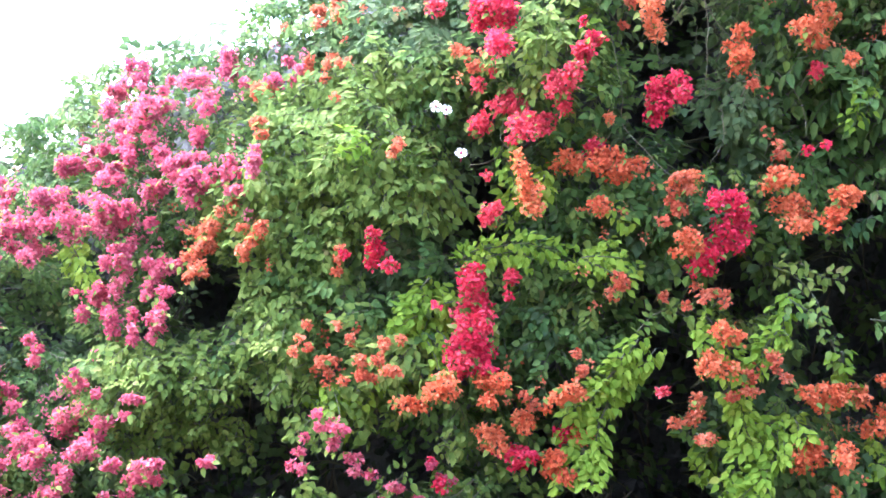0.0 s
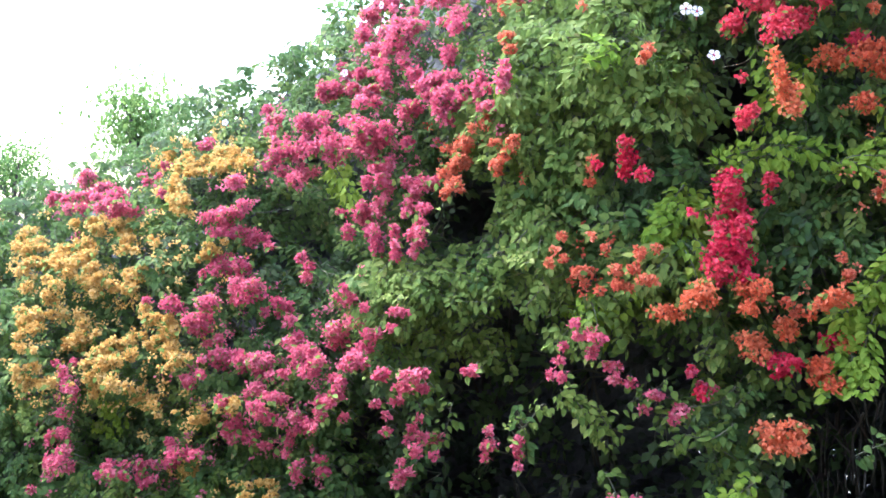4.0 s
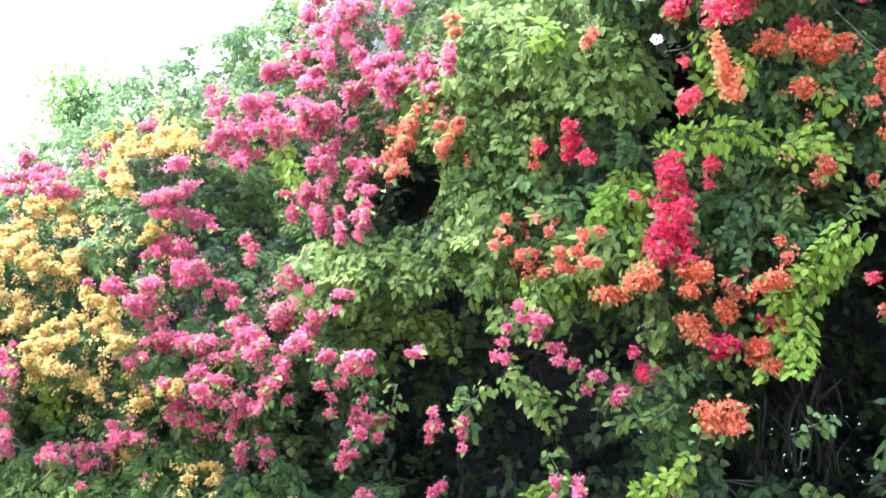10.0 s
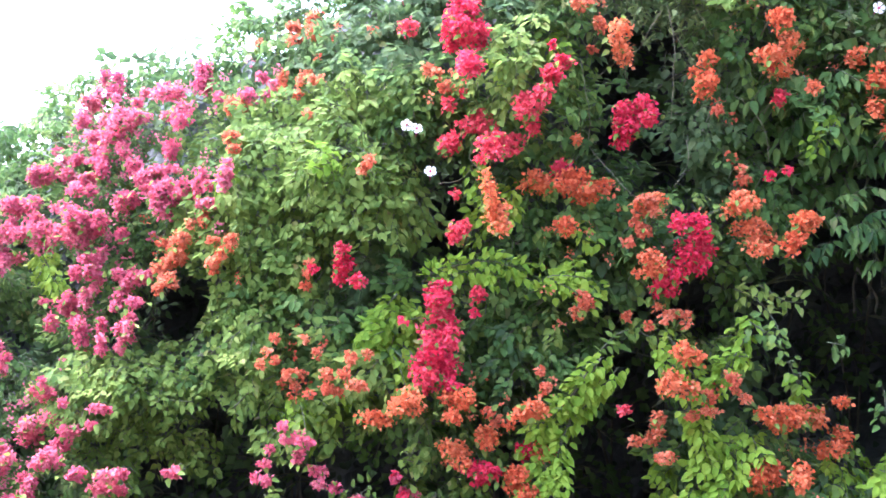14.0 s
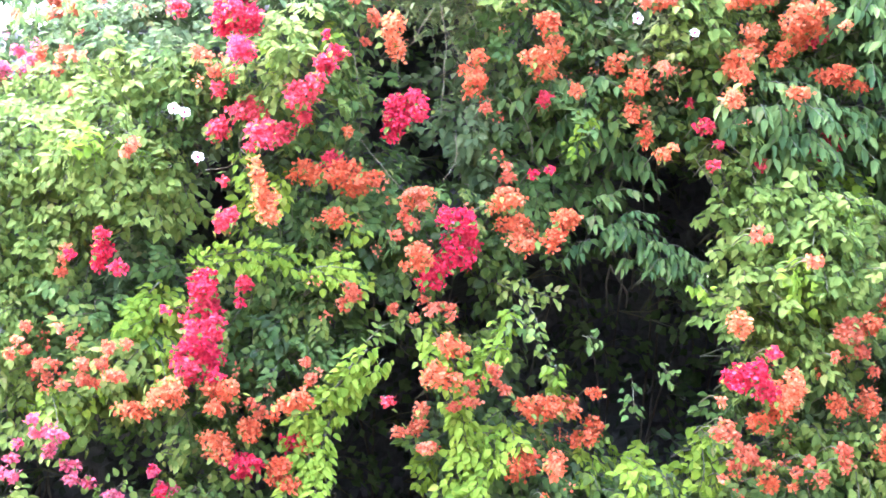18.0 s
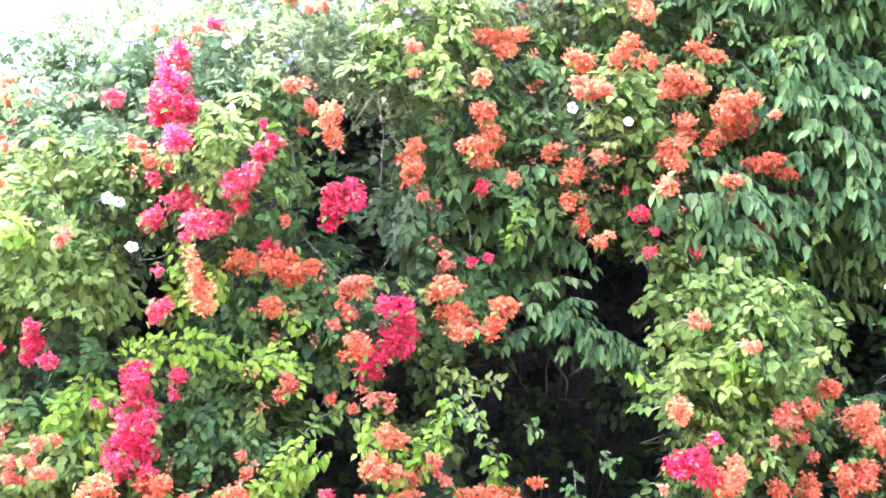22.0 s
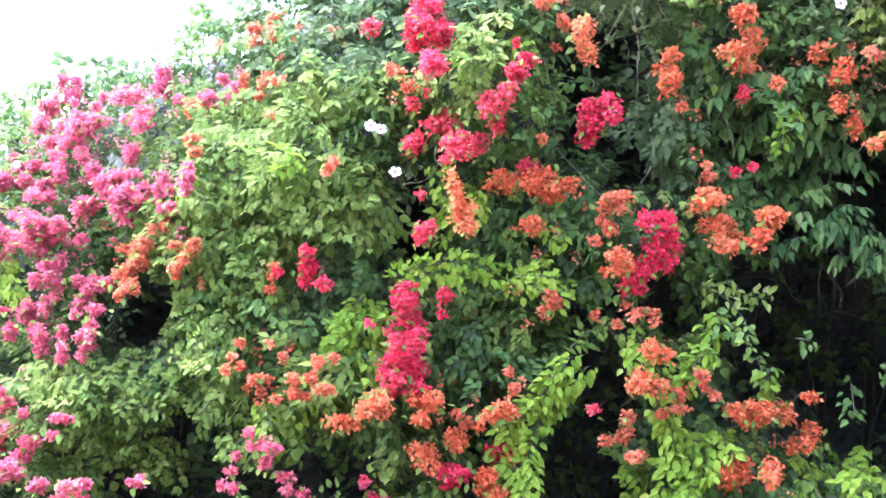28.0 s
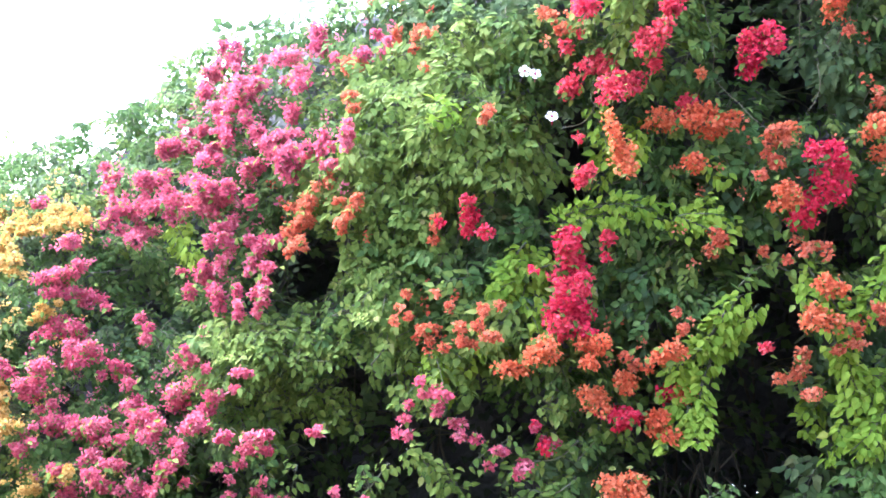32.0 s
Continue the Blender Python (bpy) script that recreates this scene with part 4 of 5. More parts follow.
def blocking_wall():
    """A plain wall added out of view behind the camera; it keeps low sky light off the hedge's foot."""
    v, f = [], []
    n = 40
    for y in (-3.8, -4.05):
        for z in (-0.1, 2.5, 5.2, 8.0):
            for i in range(n + 1):
                v.append((-16 + 32 * i / n, y, z + (0.0 if z < 6 else 0.02 * math.sin(i * 1.7))))
    w = n + 1
    for k in (0, 1):
        for j in range(3):
            for i in range(n):
                a = k * 4 * w + j * w + i
                q = (a, a + 1, a + w + 1, a + w)
                f.append(q if k == 0 else q[::-1])
    for i in range(n):
        f.append((3 * w + i, 3 * w + i + 1, 7 * w + i + 1, 7 * w + i))
    tagged(new("wall_lane", mesh_of("wall_lane", [(np.array(v), f, 0)], [BLOCK_GREY], smooth=False)), "plain grey wall added out of view to block low sky light", "wall", kind="structure")


blocking_wall()

# ---- shoots, built once ----
SHOOTS = {}


def leafy_shoot(kind, seed):
    """A branching twig that leans out of the hedge: overlapping alternate leaves along it, a tuft at each tip."""
    g = np.random.default_rng(seed)
    size = {"mid": 0.052, "light": 0.051, "lime": 0.051, "dark": 0.055, "inner": 0.062}[kind]
    lean = {"mid": 0.0, "light": -0.02, "lime": -0.06, "dark": -0.02, "inner": -0.02}[kind]
    sprigs = []
    for k in range(3):
        rise, a = g.uniform(-0.09, 0.11) * (0.7 if kind == "lime" else 1.0) + lean, g.uniform(-1, 1)
        reach = g.uniform(0.08, 0.16) * (0.7 if kind == "lime" else 1.0)
        path = glide([(0, 0.16, -0.02), (0.25 * a * reach, 0.03, rise * 0.4 + 0.03), (0.75 * a * reach, -0.08, rise), (a * reach * 1.1, -0.08 - reach * 0.5, rise - g.uniform(0.02, 0.10))], 3 if kind != "inner" else 2)
        n = int(g.integers(18, 22)) if kind != "inner" else 10
        foot = np.concatenate([np.linspace(2, len(path) - 1, n - 3).round().astype(int), np.full(3, len(path) - 1)])
        t = unit(np.gradient(path, axis=0))[foot]
        up = np.array([[0, -0.45, 0.9]]).repeat(n, 0)
        side = unit(np.cross(t, up))
        alt = np.where(np.arange(n) % 2 == 0, 1.0, -1.0) * g.uniform(0.5, 1.2, n)
        alt[-3:] *= np.array([0.7, 0.1, 0.7])
        base = path[foot] + side * (alt * 0.014)[:, None] + g.normal(0, 0.011, (n, 3))
        way = t * 0.50 + side * alt[:, None] + np.array([0, -0.22, -0.55]) + g.normal(0, 0.22, (n, 3))
        normal = up * 0.8 + np.array([0, -0.30, 0.0]) + side * (alt * 0.25)[:, None] + g.normal(0, 0.24, (n, 3))
        length = size * g.uniform(0.65, 1.2, n)
        length[-3:] *= 0.8
        shape = (BRACT_V, BRACT_F) if kind == "inner" else (LEAF_V, LEAF_F)
        v, f = blades(base, way, normal, length, length * g.uniform(0.60, 0.80, n), shape)
        sprigs.append(sprig(path, np.linspace(0.0038, 0.0014, len(path)), [foot], [(v, f, len(shape[0]), 0)]))
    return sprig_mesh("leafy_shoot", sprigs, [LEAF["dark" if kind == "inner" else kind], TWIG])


def creeper_shoot(seed):
    """Compound leaves: arching stalks from which pairs of long pointed leaflets hang like a comb."""
    g = np.random.default_rng(seed)
    sprigs = []
    for k in range(4):
        a = (-1.0, -0.35, 0.35, 1.0)[k] + g.uniform(-0.25, 0.25)
        reach = g.uniform(0.15, 0.22)
        lift = g.uniform(-0.05, 0.06)
        path = glide([(0, 0.15, 0), (0.25 * reach * a, 0.02, 0.05 + lift), (reach * a * 0.7, -0.09, 0.06 + lift), (reach * a * 1.1, -0.15, lift - 0.01)], 4)
        m = 6
        idx = np.linspace(4, len(path) - 1, m).round().astype(int)
        t = unit(np.gradient(path, axis=0))[idx]
        side = unit(np.cross(t, np.array([[0, -0.3, 1.0]]).repeat(m, 0)))
        sets = []
        for s in (-1, 1):
            way = side * s * 0.45 + t * 0.45 + np.array([0, -0.12, -0.85]) + g.normal(0, 0.12, (m, 3))
            normal = np.array([[0, -0.8, 0.5]]).repeat(m, 0) + side * s * 0.45 + g.normal(0, 0.15, (m, 3))
            length = g.uniform(0.058, 0.085, m)
            sets.append((*blades(path[idx] + side * s * 0.006, way, normal, length, length * 0.46), 6, 0))
        sprigs.append(sprig(path, np.linspace(0.0035, 0.0015, len(path)), [idx, idx], sets))
    return sprig_mesh("creeper_shoot", sprigs, [LEAF["creeper"], TWIG])


def fine_shoot(seed):
    """A tangle of thin runners with many small leaflets."""
    g = np.random.default_rng(seed)
    sprigs = []
    for k in range(4):
        a = g.uniform(-1, 1)
        path = glide([(0, 0.12, 0), (0.06 * a, 0, g.uniform(-0.02, 0.08)), (0.16 * a, -0.08, g.uniform(-0.06, 0.06)), (0.22 * a, -0.11, g.uniform(-0.16, 0.02))], 4)
        n = 15
        idx = g.integers(2, len(path), n)
        base = path[idx] + g.normal(0, 0.015, (n, 3))
        way = np.stack([g.normal(0, 0.8, n), g.normal(-0.3, 0.3, n), g.normal(-0.3, 0.6, n)], -1)
        normal = np.stack([g.normal(0, 0.4, n), g.normal(-0.6, 0.3, n), g.normal(0.7, 0.3, n)], -1)
        length = g.uniform(0.028, 0.048, n)
        sprigs.append(sprig(path, 0.0016, [idx], [(*blades(base, way, normal, length, length * 0.55), 6, 0)]))
    return sprig_mesh("fine_shoot", sprigs, [LEAF["fine"], TWIG])


for k in ("mid", "light", "lime", "dark", "inner"):
    SHOOTS[k] = [leafy_shoot(k, 100 + i) for i in range(7)]
SHOOTS["creeper"] = [creeper_shoot(300 + i) for i in range(6)]
SHOOTS["fine"] = [fine_shoot(400 + i) for i in range(6)]
SHOOT_NAME = {"creeper": "creeper_shoot", "fine": "fine_shoot"}
DATA = {}
for k, row in SHOOTS.items():
    for me in row:
        v = np.zeros(len(me.vertices) * 3); me.vertices.foreach_get("co", v)
        tn = np.zeros(len(me.vertices), np.float32); me.attributes["tone"].data.foreach_get("value", tn)
        DATA[me] = (v.reshape(-1, 3), [tuple(p.vertices) for p in me.polygons], [p.material_index for p in me.polygons], tn)


def joined(name, placed, materials):
    """Many placed shoots in one mesh; each entry: shoot mesh, matrix, material slot of its leaves."""
    vs, fs, ms, tn, n = [], [], [], [], 0
    for me, m, slot in placed:
        v, f, s, tone = DATA[me]
        tn.append(np.clip(tone + TONES.normal(0, 0.2), 0, 1))
        a = np.array(m)
        vs.append(v @ a[:3, :3].T + a[:3, 3])
        fs += [tuple(i + n for i in q) for q in f]
        ms += [slot if k == 0 else 0 for k in s]
        n += len(v)
    me = bpy.data.meshes.new(name)
    me.from_pydata(np.concatenate(vs).tolist(), [], fs)
    for m in materials:
        me.materials.append(m)
    me.polygons.foreach_set("material_index", ms)
    me.polygons.foreach_set("use_smooth", [True] * len(fs))
    me.attributes.new("tone", "FLOAT", "POINT").data.foreach_set("value", np.concatenate(tn).astype(np.float32))
    return me


# ---- the plants of the hedge ----
PLANTS = [
    ("bougainvillea", "yellow-flowered bougainvillea spilling over the low end of the hedge", -3.5, ("yellow",)),
    ("bougainvillea", "bright pink bougainvillea in full bloom in the hedge", -2.6, ("pink",)),
    ("bougainvillea", "pink bougainvillea with long cascading sprays", -1.5, ("pink",)),
    ("bougainvillea", "leafy green bougainvillea with a few salmon blooms", -0.6, ("salmon", "pink")),
    ("bougainvillea", "bougainvillea with an upright column of crimson blooms", 0.1, ("crimson", "red")),
    ("bougainvillea", "orange bougainvillea mixed with lime green young shoots", 0.75, ("orange", "salmon")),
    ("bougainvillea", "crimson and red bougainvillea among dark leaves", 1.3, ("crimson", "red")),
    ("bougainvillea", "orange-flowered bougainvillea climbing high in the hedge", 2.0, ("orange", "salmon")),
    ("bougainvillea", "pale green bougainvillea mound with orange and salmon blooms", 3.0, ("orange", "salmon", "crimson", "red")),
    ("bougainvillea", "orange bougainvillea at the tall end of the hedge", 4.0, ("orange", "salmon")),
]
plants = []
for name, label, x, colours in PLANTS:
    ob = tagged(new(name), label, "flowering shrub", "bougainvilleas of the hedge")
    ob.location = (x, face_y(x) + 0.45, 0)
    plants.append((ob, x, colours))
creepers = []
for x in (1.6, 2.7, 3.7):
    ob = tagged(new("trumpet_creeper"), "glossy green creeper with drooping pointed leaflets over the hedge", "climbing plant", "creepers of the hedge")
    ob.location = (x, face_y(x) + 0.5, 0)
    creepers.append((ob, x, ()))
bower = tagged(new("bower_vine"), "fine-leaved bower vine with scattered white flowers", "climbing plant")
bower.location = (0.9, face_y(0.9) + 0.55, 0)


def nearest(rows, x):
    return min(rows, key=lambda r: abs(r[1] - x))[0]


count = {}
spare = {}


def place_shoot(kind, owner, x, y, z, g, scale=1.0):
    me = SHOOTS[kind][int(g.integers(len(SHOOTS[kind])))]
    m = Matrix.LocRotScale(Vector((x, y, z)) - owner.location,
                           Euler((g.normal(0, 0.22), g.normal(0, 0.16 if kind == "creeper" else 0.45), g.normal(0.05, 0.45))), Vector((1, 1, 1)) * scale * float(g.uniform(0.85, 1.2)))
    c = count.get(owner.name, 0)
    if c < 300:
        count[owner.name] = c + 1
        part(SHOOT_NAME.get(kind, "leafy_shoot"), me, owner, place=m)
    else:
        spare.setdefault(owner.name, (owner, []))[1].append((me, m, kind))


g = np.random.default_rng(5)
STEP = 0.083
cells = []
for ix in range(int(9.9 / STEP)):
    for iz in range(int(5.1 / STEP)):
        cells.append((-5.0 + (ix + g.uniform(0, 1)) * STEP, 0.05 + (iz + g.uniform(0, 1)) * STEP))
g.shuffle(cells)
inner = []
for x, z in cells:
    tz = top_z(x) + 0.10 * wave(x, 3.0, 1.3, 2.0) + 0.06 * wave(x, 1.0, 5.0, 4.0)
    if z > tz:
        continue
    hol, gap = strength(HOLLOW, x, z, 1.3) * (0.6 if x < -1.3 else 1.0), strength(GAPS, x, z, 1.2)
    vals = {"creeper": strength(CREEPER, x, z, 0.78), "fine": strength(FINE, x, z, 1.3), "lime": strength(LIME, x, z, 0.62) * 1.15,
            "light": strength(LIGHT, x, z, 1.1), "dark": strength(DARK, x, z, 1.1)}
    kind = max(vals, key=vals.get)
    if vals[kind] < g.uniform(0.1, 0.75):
        # low and unplanned cells often take the shade-darkened leaf
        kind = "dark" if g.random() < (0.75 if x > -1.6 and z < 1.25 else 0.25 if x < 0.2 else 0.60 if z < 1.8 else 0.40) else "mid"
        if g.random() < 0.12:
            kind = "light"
    back = 0.75 * max(0.0, 1 - (tz - z) / 0.7) ** 2
    out = relief(x, z, vals["lime"], vals["light"]) + 0.10 * vals["creeper"]
    y = face_y(x) + back - out + 0.55 * hol + (0.12 if kind == "dark" else 0.0)
    crease = wave(x, z * 1.4, 4.0, 9.0) + 0.6 * wave(x * 0.8, z * 1.5, 1.7, 7.0)
    if crease < -0.30 and max(vals["lime"], vals["light"], vals["creeper"]) < 0.35 and g.random() < 0.7:
        continue
    bloom = max(strength(r, x, z, 1.0) for _, r in FLOWERS if abs(r[0][0] - x) < 9)
    if bloom > 0.4:
        y += 0.16 * bloom
        if g.random() < 0.25:
            continue
    if gap > 0.6 or hol > g.uniform(0.22, 0.6):
        if kind in ("lime", "light", "creeper") and hol < (0.75 if kind != "creeper" else 2.0) and vals[kind] > (hol if kind != "creeper" else 0.6) and gap < 0.4:
            pass
        else:
            continue
    if kind == "creeper":
        sway = 0.07 * math.sin(2.3 * x) + 0.06 * wave(x, 0.0, 3.0, 15.0)
        z = round((z + sway) / 0.165) * 0.165 - sway
        if g.random() < 0.42:
            continue
    owner = nearest(creepers, x) if kind == "creeper" else bower if kind == "fine" else nearest(plants, x)
    place_shoot(kind, owner, *grown(x, y, z), g, float(np.interp(x, [-4, -1.5, 0.3, 2], [0.74, 0.82, 0.94, 1.02])))

# a bough of the creeper that reaches across the large hollow
bough = np.random.default_rng(8)
for x, z in ((1.94, 2.40), (2.04, 2.36), (2.11, 2.30), (2.19, 2.25), (2.27, 2.21), (2.34, 2.16), (2.41, 2.11), (2.12, 2.20), (2.01, 2.28)):
    place_shoot("creeper", nearest(creepers, x), *grown(x, face_y(x) + 0.06, z), bough, 0.85)

# deeper shoots behind the face, in the leaf colour darkened for shade
INNER_STEP = 0.15
for ix in range(int(10.4 / INNER_STEP)):
    for iz in range(int(5.0 / INNER_STEP)):
        x, z = -5.2 + (ix + g.uniform(0, 1)) * INNER_STEP, 0.1 + (iz + g.uniform(0, 1)) * INNER_STEP
        hol = strength(HOLLOW, x, z, 1.25) * (0.3 if x < -1.3 else 1.0)
        if z > top_z(x) - 0.05 or strength(GAPS, x, z, 1.4) > g.uniform(0.2, 0.8):
            continue
        if hol > g.uniform(0.2, 0.8) and g.random() < 0.6:
            continue
        m = Matrix.LocRotScale(Vector(grown(x, face_y(x) + g.uniform(0.32, 0.60) + 1.0 * hol + 0.5 * max(0, 1 - (top_z(x) - z) / 0.7), z)), Euler((g.normal(0, 0.3), g.normal(0, 0.8), g.normal(0, 0.6))), Vector((1.25, 1.25, 1.25)))
        inner.append((SHOOTS["inner"][int(g.integers(7))], m, 1))
tagged(new("inner_foliage", joined("inner_foliage", inner, [TWIG, LEAF["dark"]])), "leaves deep inside the hedge, coloured darker for the shade there", "foliage", kind="stuff")

for owner, rows in spare.values():
    kinds = sorted({k for _, _, k in rows})
    me = joined("foliage", [(a, m, 1 + kinds.index(k)) for a, m, k in rows], [TWIG] + [LEAF[k] for k in kinds])
    tagged(part("foliage", me, owner), kind="stuff")


# ---- the hedge's dark core ----
def core_leaves():
    """Leaves over the core, in a colour darkened for the shade of the hollows."""
    g = np.random.default_rng(9)
    at = []
    for ix in range(190):
        for iz in range(90):
            x, z = -5.4 + (ix + g.uniform(0, 1)) * 0.057, 0.02 + (iz + g.uniform(0, 1)) * 0.057
            if z > top_z(x) - 0.2:
                continue
            for _ in range(6 if strength(GAPS, x, z, 1.3) > 0.35 else 1):
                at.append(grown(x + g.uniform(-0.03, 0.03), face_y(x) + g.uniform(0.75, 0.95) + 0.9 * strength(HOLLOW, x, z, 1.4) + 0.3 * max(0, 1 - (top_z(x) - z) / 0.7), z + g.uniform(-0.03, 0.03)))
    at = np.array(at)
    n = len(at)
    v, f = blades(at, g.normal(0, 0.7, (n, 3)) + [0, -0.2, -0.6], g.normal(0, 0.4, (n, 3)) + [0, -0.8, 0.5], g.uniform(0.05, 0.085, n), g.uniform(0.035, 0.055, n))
    me = mesh_of("old_leaves", [(v, f, 0)], [DEEP])
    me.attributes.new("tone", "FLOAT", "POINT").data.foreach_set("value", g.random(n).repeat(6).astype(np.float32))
    tagged(new("old_leaves", me), "leaves deep in the hedge, coloured dark for the shade of its hollows", "foliage", kind="stuff")


core_leaves()


def thicket():
    """Thin bare stems that stand in the gaps of the core."""
    g = np.random.default_rng(13)
    pieces = []
    for x, z, w, h in GAPS:
        for k in range(int(3 + w * 18)):
            x0, top = x + g.uniform(-0.9, 0.9) * w, z + h * g.uniform(0.5, 1.2)
            low = max(-0.03, z - h * g.uniform(0.6, 1.4))
            y = face_y(x) + g.uniform(0.95, 1.3)
            p = [(x0 + g.normal(0, 0.015) * i, y + g.normal(0, 0.02), low + (top - low) * i / 3) for i in range(4)]
            path = glide(p, 3)
            pieces.append((*tube(path, g.uniform(0.003, 0.008), 5), 0))
    tagged(new("thicket", mesh_of("thicket", pieces, [BARK])), "thin bare stems with daylight showing between them", "stems", kind="stuff")


thicket()


def hedge_core():
    """A dark sheet behind the leaves, coloured for the shade inside the hedge, open where light shows through."""
    nx, nz, step = 290, 110, 0.045
    chance = np.random.default_rng(3)
    v, f = [], []
    for side in (0, 1):
        for j in range(nz):
            for i in range(nx):
                x = -6.4 + i * step
                z = j / (nz - 1) * (top_z(x) - 0.22)
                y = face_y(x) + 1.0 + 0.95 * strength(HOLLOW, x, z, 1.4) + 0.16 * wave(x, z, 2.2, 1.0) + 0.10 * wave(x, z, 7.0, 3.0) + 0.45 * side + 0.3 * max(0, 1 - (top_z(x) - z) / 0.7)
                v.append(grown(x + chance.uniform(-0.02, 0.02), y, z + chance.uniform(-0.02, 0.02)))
    o = nx * nz
    for j in range(nz - 1):
        for i in range(nx - 1):
            x = -6.4 + (i + 0.5) * step
            z = (j + 0.5) / (nz - 1) * (top_z(x) - 0.22)
            a = j * nx + i
            near, far = (a, a + 1, a + nx + 1, a + nx), (o + a + nx, o + a + nx + 1, o + a + 1, o + a)
            if strength(GAPS, x, z, 1.3) + 0.6 * wave(x, z, 14.0, 6.0) > 0.70:
                # a small ragged hole in the cell
                size, mid = chance.uniform(0.12, 0.72, 4), chance.uniform(0.4, 0.6, 2)
                for side, ring in ((0, near), (1, far)):
                    q = [np.array(v[n]) for n in ring]
                    c = (q[0] * (1 - mid[0]) + q[2] * mid[0]) * 0.5 + (q[1] * (1 - mid[1]) + q[3] * mid[1]) * 0.5
                    n0 = len(v)
                    v += [tuple(c + (p - c) * e) for p, e in zip(q, size if side == 0 else size[::-1])]
                    f += [(ring[m], ring[(m + 1) % 4], n0 + (m + 1) % 4, n0 + m) for m in range(4)]
                continue
            f += [near, far]
    return tagged(new("hedge_core", mesh_of("hedge_core", [(np.array(v), f, 0)], [INNER], smooth=False)), "dark sheet that stands for the shaded inside of the hedge", "hedge", kind="structure")


hedge_core()


# ---- flowers ----
def cluster_mesh(colour, w, h, g, size):
    """A spray of papery bracts: several overlapping heads on one branching stem, with a ragged outline."""
    heads = int(np.clip(round(w * h / 0.006), 1, 12))
    c = np.stack([g.uniform(-0.30, 0.30, heads) * w, g.uniform(-0.05, 0.05, heads), g.uniform(-0.32, 0.32, heads) * h], -1) if heads > 1 else np.zeros((1, 3))
    total = np.clip(w * h / (size * size) * 8.5, 24, 1900)
    sprigs = []
    for k in range(heads):
        n = max(6, int(total / heads))
        r = 0.5 * np.array([w, min(w, h), h]) * (1.0 if heads == 1 else 1.25 / math.sqrt(heads)) * g.uniform(0.75, 1.15, (n, 1))
        d = unit(g.normal(0, 1, (n, 3)) + np.array([0, -0.5, 0.1]))
        base = c[k] + d * r * g.uniform(0.30, 0.98, (n, 1))
        normal = d + g.normal(0, 0.5, (n, 3)) + np.array([0, 0, 0.3])
        way = np.cross(normal, unit(g.normal(0, 1, (n, 3)))) + d * 0.5
        length = size * g.uniform(0.75, 1.25, n)
        path = glide([(0, 0.22, -0.02), (0.3 * c[k][0], 0.10, 0.02), tuple(c[k] + [0, 0.01, 0])], 4)
        sets = [(*blades(base, way, normal, length, length * g.uniform(0.65, 0.9, n), (BRACT_V, BRACT_F)), 4, 0)]
        foot = [np.full(n, len(path) - 1)]
        q = max(1, n // 26)
        lb = c[k] + g.normal(0, 0.32, (q, 3)) * np.array([w, 0.05, h]) * (1 if heads == 1 else 0.6)
        ll = g.uniform(0.03, 0.05, q)
        sets.append((*blades(lb, g.normal(0, 0.6, (q, 3)) + np.array([0, -0.3, -0.4]), np.array([[0, -0.6, 0.7]]).repeat(q, 0) + g.normal(0, 0.3, (q, 3)), ll, ll * 0.65), 6, 2))
        foot.append(np.full(q, len(path) - 2))
        sprigs.append(sprig(path, 0.0028, foot, sets))
    return sprig_mesh("bloom", sprigs, [BRACT[colour], TWIG, LEAF["light"]])


LABELS = {"pink": "cluster of bright pink papery bracts", "red": "cluster of red papery bracts", "crimson": "cluster of crimson papery bracts",
          "salmon": "cluster of faded salmon bracts", "orange": "cluster of orange papery bracts", "yellow": "cluster of golden yellow bracts"}


def front_y(x, z):
    tz = top_z(x)
    return face_y(x) + lean(x, z) + 0.75 * max(0.0, 1 - (tz - z) / 0.7) ** 2 - relief(x, z, strength(LIME, x, z), strength(LIGHT, x, z, 1.1))


g = np.random.default_rng(21)
FULL = {"pink": 1.13, "red": 1.05, "crimson": 1.08, "salmon": 1.1, "orange": 1.14, "yellow": 1.1}
loose, blooms = [], []
for colour, rows in FLOWERS:
    if colour == "yellow":
        split = []
        for x, z, w, h in rows:
            split += [(x + g.uniform(-0.45, 0.45) * w, z + g.uniform(-0.45, 0.45) * h, w * g.uniform(0.20, 0.36), h * g.uniform(0.20, 0.36)) for _ in range(9)]
        blooms.append((colour, split))
    elif colour == "salmon":
        split = []
        for x, z, w, h in rows:
            split += [(x + g.uniform(-0.5, 0.5) * w, z + g.uniform(-0.5, 0.5) * h, w * g.uniform(0.3, 0.6), h * g.uniform(0.3, 0.6)) for _ in range(3)]
        blooms.append((colour, split))
    elif colour == "pink":
        split = []
        for x, z, w, h in rows:
            split += [(x + g.uniform(-0.50, 0.50) * w, z + g.uniform(-0.50, 0.50) * h, w * g.uniform(0.30, 0.56), h * g.uniform(0.30, 0.56)) for _ in range(4 if w * h > 0.02 else 3)]
            split.append((x + g.normal(0, 0.5) * w, z + g.normal(0, 0.5) * h, 0.05, 0.045))
        blooms.append((colour, split))
    else:
        blooms.append((colour, rows))
    for x, z, w, h in rows:
        if g.random() < 0.25:
            a = g.uniform(0, 6.28)
            loose.append((colour, [(x + math.cos(a) * (0.5 * w + g.uniform(0.02, 0.14)), z + math.sin(a) * (0.5 * h + g.uniform(0.02, 0.14)), 0.045, 0.04)]))
